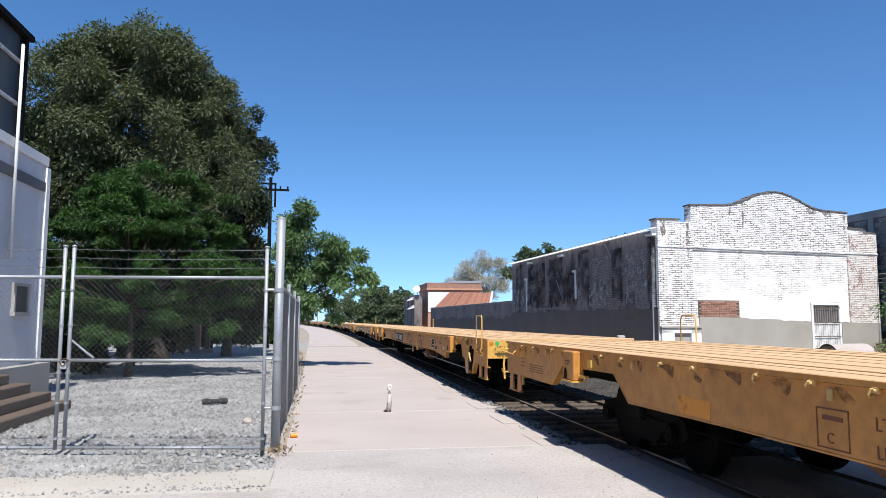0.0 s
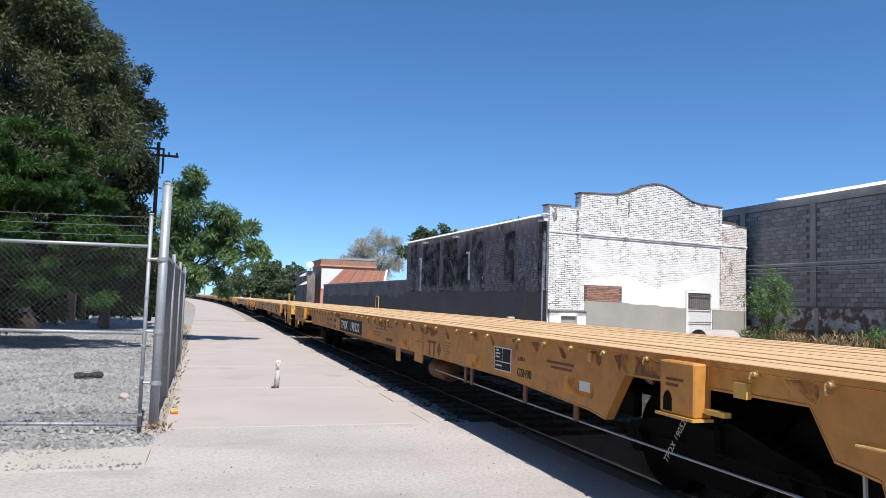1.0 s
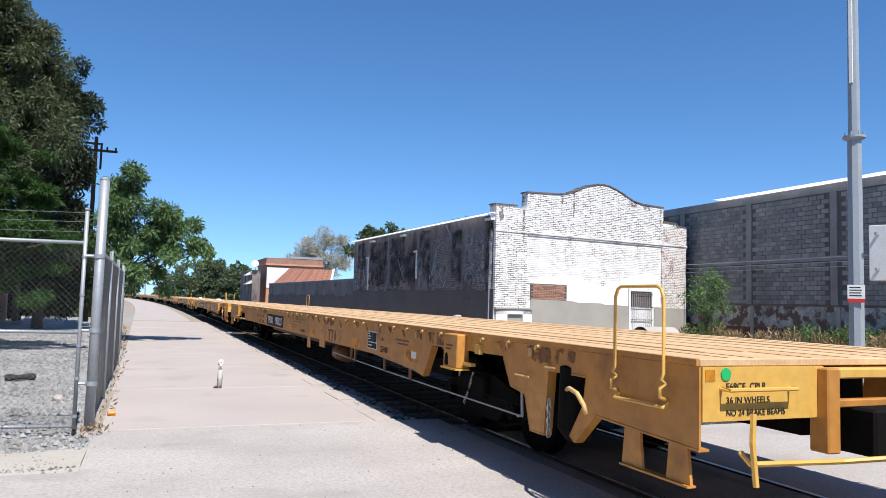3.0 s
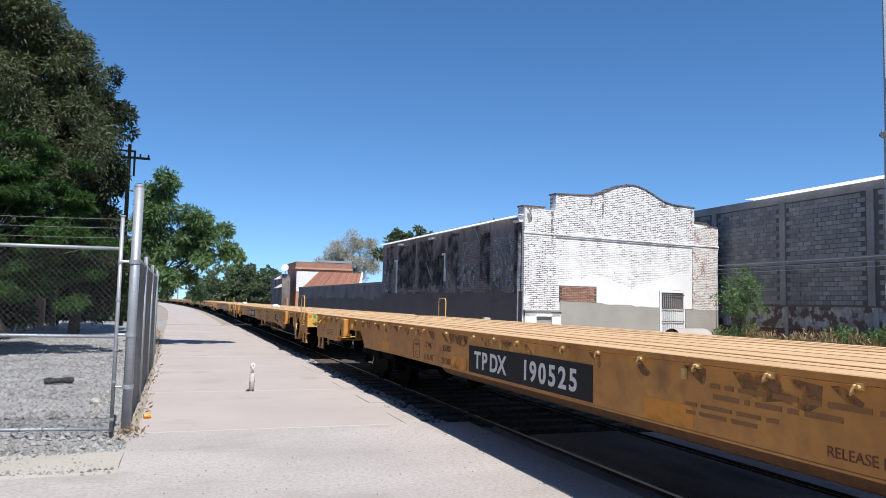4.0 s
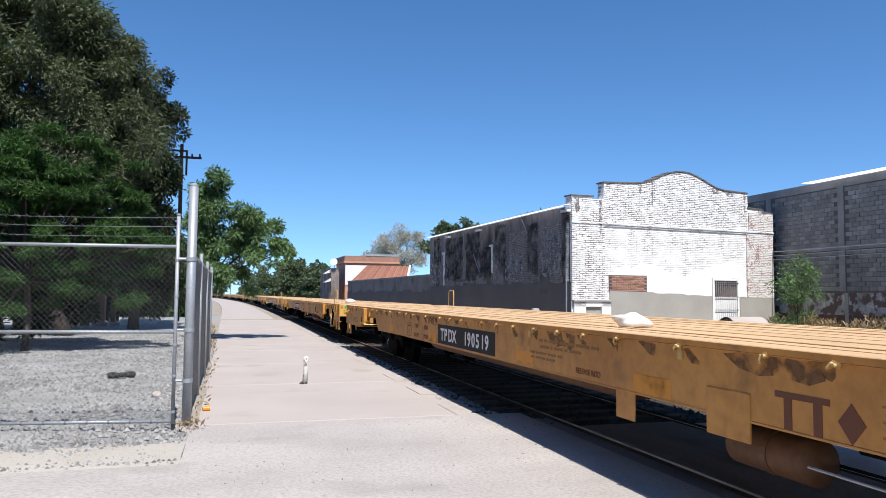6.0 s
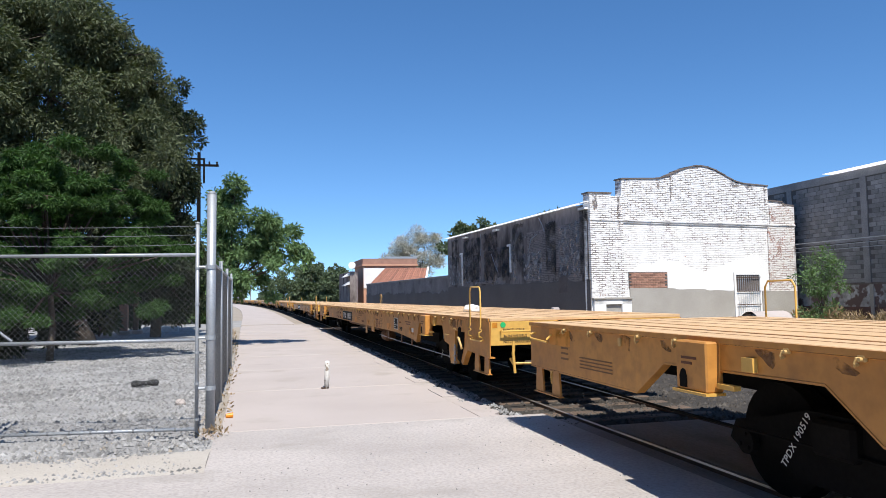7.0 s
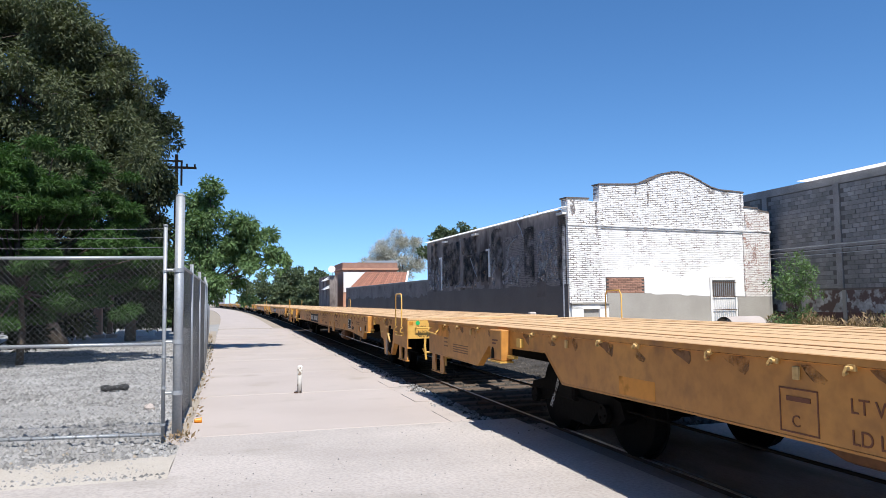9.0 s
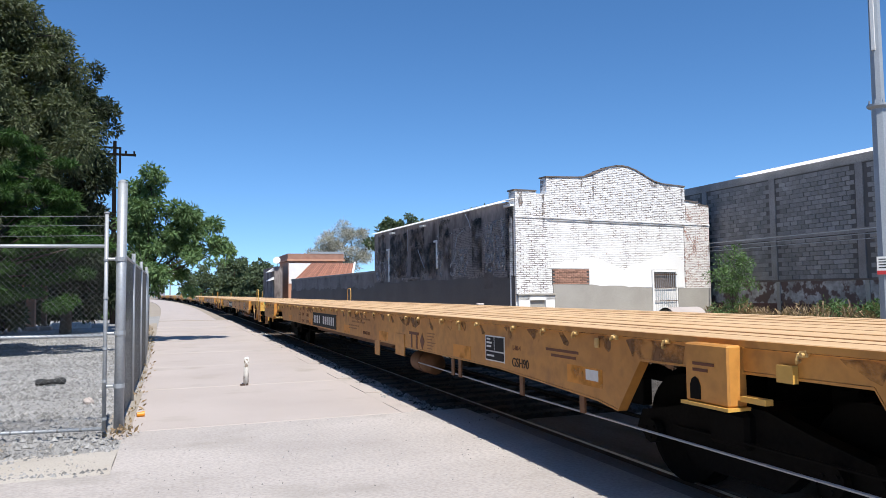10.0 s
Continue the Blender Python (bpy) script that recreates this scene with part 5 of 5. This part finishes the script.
part("cable_duct", boxes((-.24, -.17, -.05, .05, 9.0, 14.0)), WHITE_PAINT, mast)
cab = thing("equipment_cabinet", "pale grey steel equipment cabinet fixed beside the mast", "cabinet", pose(21.0, 15.75, 2.7, 0, 0, 20))
part("body", boxes((-.12, .5, -.2, .3, 0, 1.72), bevel=.015), WHITE_PAINT, cab)
part("door", boxes((.0, .48, -.225, -.2, .05, 1.67), bevel=.008), GREY_POLE, cab)
part("bracket", boxes((-.4, -.1, 0, .06, .3, .38), (-.4, -.1, 0, .06, 1.4, 1.48)), GALV, cab)
sign = thing("warning_sign", "small white notice with a red footer on the mast", "sign", pose(20.6, 16.3, 2.0, 0, 0, -52))
part("plate", boxes((-.24, .24, -.262, -.25, 0, .55)), WHITE_PAINT, sign)
part("footer", boxes((-.24, .24, -.268, -.262, 0, .12)), RED_PAINT, sign)
for k in range(4):
    part("text_bar", boxes((-.19, .15 - .03 * (k % 2), -.268, -.262, .2 + k * .085, .23 + k * .085)), BLACK_PAINT, sign)
for z in (3.55, 3.75, 3.95):
    c = thing("overhead_cable", "thin pale overhead cable along the wall", "cable", group="cables along the block wall")
    part("wire", bent([(25.9, 60 - k * 6, z + .012 * (k - 6) ** 2 * .1) for k in range(14)], .018, 5), GALV, c)

# ---- things by the warehouse ----
pipe = thing("concrete_pipe", "short pale concrete pipe lying on the ground", "pipe", pose(17.9, 22.6, .5, 0, 90, 10))
bm = bmesh.new()
bmesh.ops.create_cone(bm, cap_ends=False, segments=20, radius1=.45, radius2=.45, depth=1.7)
bmesh.ops.create_cone(bm, cap_ends=False, segments=20, radius1=.37, radius2=.37, depth=1.7)
part("tube", bm, CONCRETE, pipe, smooth=True)
lump = thing("rubble_lump", "rounded pale lump of concrete rubble", "rubble", pose(20.7, 23.4, .2))
bm = bmesh.new()
bmesh.ops.create_icosphere(bm, subdivisions=3, radius=.5)
for v in bm.verts:
    v.co *= 1 + .25 * noise.noise(v.co * 3)
    v.co.z *= .7
part("lump", bm, CONCRETE, lump)
marker = thing("marker_post", "squat pale concrete marker post beyond the track", "post", pose(9.55, 22.3, 0))
part("block", boxes((-.12, .12, -.1, .1, -.1, 1.24), bevel=.03), CONCRETE, marker)


# ---- trees and plants ----
tree("tall_tree", "tall dense dark olive-green street tree", pose(-7.95, 31.0, 0),
     [(-2.9, 0, 10.8), (.3, 0, 12.3), (2.4, .5, 10.3), (-4.6, 1, 9.6), (-1, 1, 8), (2.9, 0, 6.8), (.6, -1, 5.6), (3.5, .3, 8.7), (-3.6, 0, 5.6), (-.9, .5, 13.1), (1.5, 0, 11.6), (-4.4, 0, 7.4), (-2.2, .3, 12.2), (.2, -.6, 9.6), (-2.2, -.6, 9.0), (2.2, -.4, 8.4), (1.5, 0, 12.9), (2.8, 0, 11.6), (3.5, 0, 10.6)],
     [(2.3, 2.4, 2.1), (2.1, 2.2, 1.8), (1.9, 2, 1.9), (1.9, 2.0, 1.9), (3, 2.4, 2.6), (1.9, 2.2, 2.2), (3, 2, 2.2), (1.4, 1.5, 1.6), (2.6, 2, 2.4), (1.5, 1.5, 1.1), (1.6, 1.6, 1.4), (2, 2, 2), (1.5, 1.5, 1.2), (2.0, 1.6, 1.8), (2.0, 1.6, 1.8), (1.8, 1.5, 1.7), (1.2, 1.3, 1.0), (1.2, 1.3, 1.0), (1.1, 1.1, 1.1)],
     190000, .062, LEAF_DARK, .34, 3.2, .5, 3.0, 2, 3, 24, .3)
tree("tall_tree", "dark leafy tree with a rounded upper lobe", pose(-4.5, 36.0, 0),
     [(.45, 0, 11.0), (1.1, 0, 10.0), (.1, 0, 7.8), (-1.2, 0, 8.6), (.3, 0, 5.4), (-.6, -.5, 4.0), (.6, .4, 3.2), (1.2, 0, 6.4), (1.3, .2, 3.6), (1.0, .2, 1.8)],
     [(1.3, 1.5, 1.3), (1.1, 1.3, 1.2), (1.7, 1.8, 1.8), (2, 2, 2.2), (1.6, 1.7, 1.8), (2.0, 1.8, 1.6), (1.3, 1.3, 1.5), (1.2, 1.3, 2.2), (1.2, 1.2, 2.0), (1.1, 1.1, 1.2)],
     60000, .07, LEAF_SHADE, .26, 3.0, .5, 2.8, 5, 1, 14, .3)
tier = random.Random(21)
pads, pad_r = [], []
for z, reach, n in ((1.5, 2.7, 7), (2.3, 3.1, 7), (3.0, 3.3, 12), (3.7, 3.3, 12), (4.3, 3.1, 12), (4.9, 2.6, 10), (5.4, 2.0, 8), (5.9, 1.2, 4)):
    for q in range(n):
        a, d = (q + tier.random() * .7) / n * 6.283, reach * tier.uniform(.45, 1.0)
        pads.append((d * math.cos(a) + .25, .62 * d * math.sin(a), z + tier.uniform(-.5, .5) - .07 * d))
        pad_r.append((tier.uniform(.6, 1.0), tier.uniform(.6, .9), tier.uniform(.22, .42)))
tree("yard_tree", "bushy fresh-green tree with drooping feathery sprays", pose(-5.75, 23.2, 0), pads, pad_r, 140000, .034, LEAF_GREEN, .11, 2.0, .4, 4.2, 7, 1, 4, .2)
tree("path_tree", "small ash-like tree leaning over the footpath", pose(-.95, 27.2, 0),
     [(.2, 0, 5.4), (-.35, 0, 4.4), (1.0, 0, 4.3), (2.1, 0, 3.85), (.2, .2, 3.4), (2.65, 0, 3.2), (1.4, -.2, 2.95), (-.1, 0, 2.5), (1.1, .2, 3.6), (.8, 0, 2.05)],
     [(.85, .9, .75), (.8, .9, .75), (.9, .9, .65), (.65, .7, .55), (1.0, .9, .75), (.5, .5, .45), (.85, .8, .6), (.75, .7, .5), (.8, .8, .6), (.85, .8, .5)],
     23000, .055, LEAF_MID, .1, 2.1, .5, 3.0, 9, 1, 12, .2)
tree("wall_bush", "feathery green bush beside the block wall", pose(24.3, 27.0, 0),
     [(0, 0, 3.0), (-.5, 0, 2.2), (.6, 0, 2.0), (.1, 0, 1.3), (-.3, 0, .6)],
     [(.75, .8, .75), (.7, .7, .6), (.7, .7, .6), (.8, .8, .7), (.6, .6, .5)],
     3000, .045, LEAF_MID, .05, .8, .3, 4.0, 13, 1, 9)
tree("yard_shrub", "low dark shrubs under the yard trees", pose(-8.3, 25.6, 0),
     [(-3, 0, 1.2), (-.8, -.4, 1.3), (1.2, -.3, 1.2), (-5, 1, 1.5), (.2, 1, 2.6), (2.6, 1, 2.6), (-2.2, .8, 2.6)], [(1.4, 1.2, 1.25)] * 7, 40000, .08, LEAF_DEEP_SHADE, .1, .8, .3, 3.0, 15, 1, 10, .3)
# backdrop added to close off the light behind the yard trees
tree("yard_shrub", "dark leafy backdrop added behind the yard trees", pose(-11.5, 37.5, 0),
     [(-3.5, 0, 1.4), (-1.2, .3, 1.6), (1.2, 0, 1.5), (3.2, .2, 1.5), (-2.4, .4, 3.4), (.2, .5, 3.6), (2.6, .4, 3.4), (3.4, .6, 4.6)], [(1.6, 1.2, 1.5)] * 8, 24000, .11, LEAF_DEEP_SHADE, .1, .8, .3, 3.0, 19, 1, 10, .3)
tree("yard_shrub", "dark tree reaching to the ground", pose(-5.2, 43.5, 0),
     [(0, 0, 1.4), (-1.2, 0, 3.0), (.3, .2, 3.6), (.8, 0, 1.8), (-.4, 0, 5.4), (-1.6, 0, 1.4), (.5, 0, 6.6)], [(1.3, 1.3, 1.5), (1.5, 1.2, 1.7), (1.3, 1.2, 1.7), (.9, 1, 1.4), (1.6, 1.3, 1.6), (1.2, 1.2, 1.4), (1.4, 1.3, 1.5)], 20000, .11, LEAF_DEEP_SHADE, .12, .9, .5, 3.4, 16, 1, 10, .3)
tree("flower_bush", "spiky shrub with a few red blossoms", pose(-7.3, 38.0, 0), [(-.2, 0, 1.2), (.3, 0, 1.8)], [(.9, .8, 1.0), (.6, .5, .6)], 1500, .12, LEAF_DARK, .05, .7, .2, 4.0, 17, 1, 6)
blossom = thing("red_blossoms", "small cluster of bright red blossoms", "flower", pose(-6.85, 37.5, 2.25))
p_, f_ = leaves(np.random.default_rng(3), [(0, 0, 0), (.25, 0, -.15)], [(.2, .14, .1), (.14, .1, .08)], 120, .06, 0, 1.5, .1)
mesh_from("petals", p_, f_, RED_PAINT, blossom)
for n_, (x, y, h, w_, c) in enumerate(((-6.0, 40.4, 2.2, .12, WOOD_OLD), (-6.5, 40.0, 1.75, .19, SALMON))):
    q = thing("yard_post", "tall weathered post in the gravel yard" if n_ == 0 else "squat salmon-painted gate pier in the yard", "post", pose(x, y, 0))
    part("shaft", boxes((-w_, w_, -w_, w_, -.05, h), bevel=.02), c, q)
    part("foot", boxes((-.26, .36, -.3, .2, -.05, .16), bevel=.03), CONCRETE, q)
kerbstone = thing("white_kerb_block", "low whitewashed kerb block in the yard", "kerb", pose(-4.6, 41.5, 0))
part("block", boxes((-1.2, .6, -.1, .15, -.05, .28), bevel=.03), WHITE_PAINT, kerbstone)

# far greenery
for i, (x, y, h, r, leaf, sd) in enumerate(((13.0, 118, 7.2, 3.0, LEAF_FAR, 31), (9.0, 122, 7.6, 2.8, LEAF_FAR, 32), (10.6, 132, 8.6, 3.2, LEAF_FAR, 33), (8.8, 150, 8.2, 3.4, LEAF_FAR, 34), (7.0, 190, 9.6, 4.0, LEAF_FAR, 35), (4.8, 235, 10.5, 4.6, LEAF_FAR, 36), (14.8, 128, 7.4, 2.6, LEAF_FAR, 37), (-7, 120, 8, 3.6, LEAF_FAR, 38), (-6, 75, 7, 2.8, LEAF_FAR, 39), (-4.6, 55, 5.5, 2.0, LEAF_MID, 40), (-9, 62, 9, 3.5, LEAF_DARK, 41))):
    tree("far_tree", "distant rounded green tree along the railway", pose(x, y, 0),
         [(0, 0, h * .78), (-r * .5, 0, h * .55), (r * .5, 0, h * .52), (0, 0, h * .36), (r * .1, -.4, h * .18), (-r * .5, .3, h * .2)],
         [(r * .55, r * .6, h * .2), (r * .6, r * .6, h * .2), (r * .6, r * .6, h * .2), (r * .85, r * .7, h * .22), (r * .8, r * .6, h * .18), (r * .6, r * .6, h * .16)],
         4200, .3, leaf, .16, h * .2, .3, 1.8, sd, 1, 7)
tree("pale_tree", "sparse pale grey-green tree behind the houses", pose(22.4, 100, 0), [(-1.7, 0, 8.6), (1.1, 0, 9.8), (2.8, 0, 7.6), (0, 0, 6.4), (-3.4, 0, 6.9)], [(2.1, 2, 2), (2.1, 2.1, 1.7), (2.1, 1.8, 1.8), (2.8, 2.1, 1.8), (1.7, 1.7, 1.7)], 16000, .055, LEAF_PALE, .24, 3.6, -.5, 9.0, 51, 1, 20, .1)
tree("wall_tree", "green tree rising behind the warehouse", pose(20.6, 67, 0), [(-1.2, 0, 7.6), (.8, 0, 8.2), (2.4, 0, 7.4), (-2.6, 0, 6.2), (0, 0, 6)], [(1.3, 1.3, 1.1), (1.4, 1.4, 1), (1.3, 1.3, 1), (1.3, 1.3, 1.1), (2, 1.6, 1.2)], 6500, .17, LEAF_FAR, .2, 3, .3, 2.0, 52, 1, 9)
tree("wall_tree", "green tree top just above the warehouse roof", pose(26.3, 61, 0), [(-.8, 0, 8.3), (.9, 0, 8.6), (0, 0, 7)], [(1.1, 1.1, .8), (1.0, 1.1, .7), (1.6, 1.3, 1)], 3200, .17, LEAF_FAR, .2, 3, .3, 2.0, 53, 1, 8)

# dry weeds and low green along the block wall
weeds = tagged(new("dry_weeds"), "brown dry weeds along the block wall", "weeds", kind="stuff")
nw = np.random.default_rng(21)
cs = [(nw.uniform(23.6, 26.3), nw.uniform(9, 29.5), nw.uniform(.15, .5)) for _ in range(150)]
p_, f_ = leaves(nw, cs, [(.3, .4, .42)] * 150, 9000, .055, -.7, 4.5, .1)
mesh_from("stalks", p_, f_, LEAF_DRY, weeds)
cs = [(nw.uniform(24.2, 25.8), nw.uniform(19, 22.4), nw.uniform(.3, .8)) for _ in range(26)]
p_, f_ = leaves(nw, cs, [(.35, .45, .4)] * 26, 3600, .06, .1, 2.6, .2)
mesh_from("green_leaves", p_, f_, LEAF_MID, weeds)
cs = [(nw.uniform(10, 24), nw.uniform(20, 28), .05) for _ in range(90)]
p_, f_ = leaves(nw, cs, [(.4, .4, .12)] * 90, 3000, .05, -.6, 3.5, .1)
mesh_from("low_stalks", p_, f_, LEAF_DRY, weeds)

# ---- far buildings ----
villa = thing("tiled_house", "salmon house with a brick parapet beyond the wall", "house", pose(0, 0, 0))
part("wall", boxes((12.9, 19.6, 89, 97, 0, 5.55)), SALMON, villa)
part("parapet", boxes((12.8, 19.7, 88.9, 97, 5.75, 6.45)), BRICK_BARE, villa)
part("cornice", boxes((12.7, 19.8, 88.75, 97, 5.55, 5.75)), SALMON, villa)
part("white_wall", boxes((12.92, 15.8, 88.93, 89, 2.8, 5.3)), WHITE_PLASTER, villa)
part("railing", boxes((15.5, 19.7, 88.85, 88.9, 6.45, 6.7)), GREY_POLE, villa)
shed = thing("tiled_shed", "low shed with a red clay tile roof", "shed")
part("wall", boxes((13.0, 19.0, 78, 86, 0, 3.0)), SALMON, shed)
bm = bmesh.new()
low, high = [(11.9, 77, 3.0), (17.8, 77, 3.0)], [(20.3, 86, 5.1), (15.2, 86, 5.1)]
va = [bm.verts.new(p) for p in low + high]
vb = [bm.verts.new((p[0], p[1], p[2] - .12)) for p in low + high]
bm.faces.new(va)
bm.faces.new(vb[::-1])
for q in range(4):
    bm.faces.new((va[q], vb[q], vb[(q + 1) % 4], va[(q + 1) % 4]))
bmesh.ops.recalc_face_normals(bm, faces=bm.faces)
base = part("roof", bm, TILE_ROOF, shed)
for i in range(23):
    f = i / 22
    p, q = Vector(low[0]).lerp(Vector(low[1]), f), Vector(high[1]).lerp(Vector(high[0]), f)
    part("tile_run", rod(bmesh.new(), p, q, .1, n=7), TILE_ROOF, base)
part("rake_board", rod(bmesh.new(), (17.9, 76.9, 3.06), (20.4, 86, 5.2), .13, n=6), WHITE_PLASTER, base)
awn = thing("shop_front", "dark shop front with small awnings and a dish", "house")
part("wall", boxes((10.6, 11.5, 84, 95, 0, 4.7)), SIDE_RENDER, awn)
for z in (3.2, 4.2):
    bm = bmesh.new()
    prism(bm, [(10.6, z), (10.6, z + .35), (9.9, z - .1), (9.9, z - .18)], "y", 84.2, 86.2)
    part("awning", bm, WHITE_PAINT, awn)
part("dish", rod(bmesh.new(), (10.9, 83.9, 5.3), (10.8, 83.6, 5.4), .1, .42, 14), WHITE_PAINT, awn)
part("mast", rod(bmesh.new(), (10.95, 84.1, 4.6), (10.95, 84.1, 5.4), .03), GALV, awn)
tower = thing("far_block", "hazy pale apartment block far along the line", "building", pose(-9, 420, 0))
# distance haze is put into the blue-grey of this wall
part("wall", boxes((-2.5, 3.5, 0, 10, 0, 14)), material("hazy_pale_render", (.30, .32, .36), (.24, .26, .3), .9), tower)
for z in (3, 6, 9, 12):
    for x in (-1.8, 0, 1.8):
        part("window", boxes((x, x + 1, -.06, 0, z - 1, z + .4)), DARK_GLASS, tower)
pylon = thing("sign_mast", "far slender sign mast above the line", "mast", pose(-1.9, 300, 0))
part("pole", rod(bmesh.new(), (0, 0, 0), (0, 0, 11), .25, n=8), GREY_POLE, pylon)
part("board", boxes((-1.6, 1.6, -.1, .1, 8.2, 11), bevel=.05), WHITE_PAINT, pylon)

# utility pole
up = thing("utility_pole", "dark timber utility pole with crossarms", "pole", pose(-3.35, 46, 0))
part("shaft", rod(bmesh.new(), (0, 0, 0), (0, 0, 10.65), .15, .1, 10), BLACK_STEEL, up)
part("crossarm", boxes((-1.25, 1.15, -.06, .06, 9.8, 9.93)), BLACK_STEEL, up)
part("crossarm", boxes((-1.1, .35, -.06, .06, 10.2, 10.3)), BLACK_STEEL, up)
part("brace", rod(bmesh.new(), (.3, -.1, 8.75), (.3, -.1, 10.25), .06), BLACK_STEEL, up)
for x in (-1.1, -.6, .6, 1.05):
    part("insulator", rod(bmesh.new(), (x, 0, 9.93), (x, 0, 10.1), .05, n=8), BLACK_STEEL, up)

# white sacks left on two of the decks; they travel with their cars
SACKS = []
for k, s, x in ((3, 16.2, -.9), (4, 25.65, -.6)):
    bag = thing("white_sack", "crumpled white plastic sack lying on the deck", "sack", group="sacks on the train")
    bm = bmesh.new()
    bmesh.ops.create_icosphere(bm, subdivisions=3, radius=.18)
    for v in bm.verts:
        v.co *= 1 + .45 * noise.noise(v.co * 7 + Vector((k, 0, 0)))
        v.co.z = max(v.co.z * .5, -.06)
    part("sack", bm, WHITE_PLASTER, bag, smooth=True)
    SACKS.append((bag, k, pose(x, along(s), DECK_Z + .065)))


# pieces of the block wall, the nearest as parts, the rest joined
unit = part("block", boxes((-.018, .02, 0, .385, 0, .185), bevel=.008), BLOCK, blockwall)
unit.matrix_basis = pose(WX, 29.0, 2.0)
rb = random.Random(6)
count, rest_p, rest_f = 0, [], []
for j in range(23):
    z = 2.0 + j * .205
    if 3.7 < z < 4.05 or z > 6.6:
        continue
    for i in range(110):
        y = -10 + i * .4 + (j % 2) * .2
        if any(abs(y + .19 - (31 - 4.4 + 4.65 * k)) < .37 for k in range(-8, 4)) or y > 32:
            continue
        d = rb.uniform(-.01, .012)
        if 18 < y < 24.5 and count < 290:
            again(unit, pose(WX + d, y, z, 0, 0, rb.uniform(-.6, .6)), blockwall)
            count += 1
        else:
            n0 = len(rest_p)
            x0 = WX - .018 + d
            rest_p += [(x0, y, z), (x0, y + .385, z), (x0, y + .385, z + .185), (x0, y, z + .185), (WX + .02, y, z), (WX + .02, y + .385, z), (WX + .02, y + .385, z + .185), (WX + .02, y, z + .185)]
            rest_f += [tuple(n0 + q for q in f) for f in ((0, 3, 2, 1), (0, 1, 5, 4), (1, 2, 6, 5), (2, 3, 7, 6), (3, 0, 4, 7))]
tagged(mesh_from("blockwork", rest_p, rest_f, BLOCK, blockwall), kind="stuff")


def motions():
    """The train rolls past; its wheels turn and the sacks ride on their cars."""
    for k, c in enumerate(CARS):
        walk(c, [(i * 0.5, car_pose(k, i * 0.5)) for i in range(21)])
    for bag, k, m in SACKS:
        walk(bag, [(i * 0.5, car_pose(k, i * 0.5) @ m) for i in range(21)])
    for k, c in enumerate(CARS[:6]):
        for w in [o for o in c.children if o.name.startswith("wheelset")]:
            at = w.matrix_basis.translation.copy()
            walk(w, [(i / 30, Matrix.Translation(at) @ pose(0, 0, 0, math.degrees((SPEED * i / 30 - slack(i / 30)) / 0.455))) for i in range(301)])


motions()
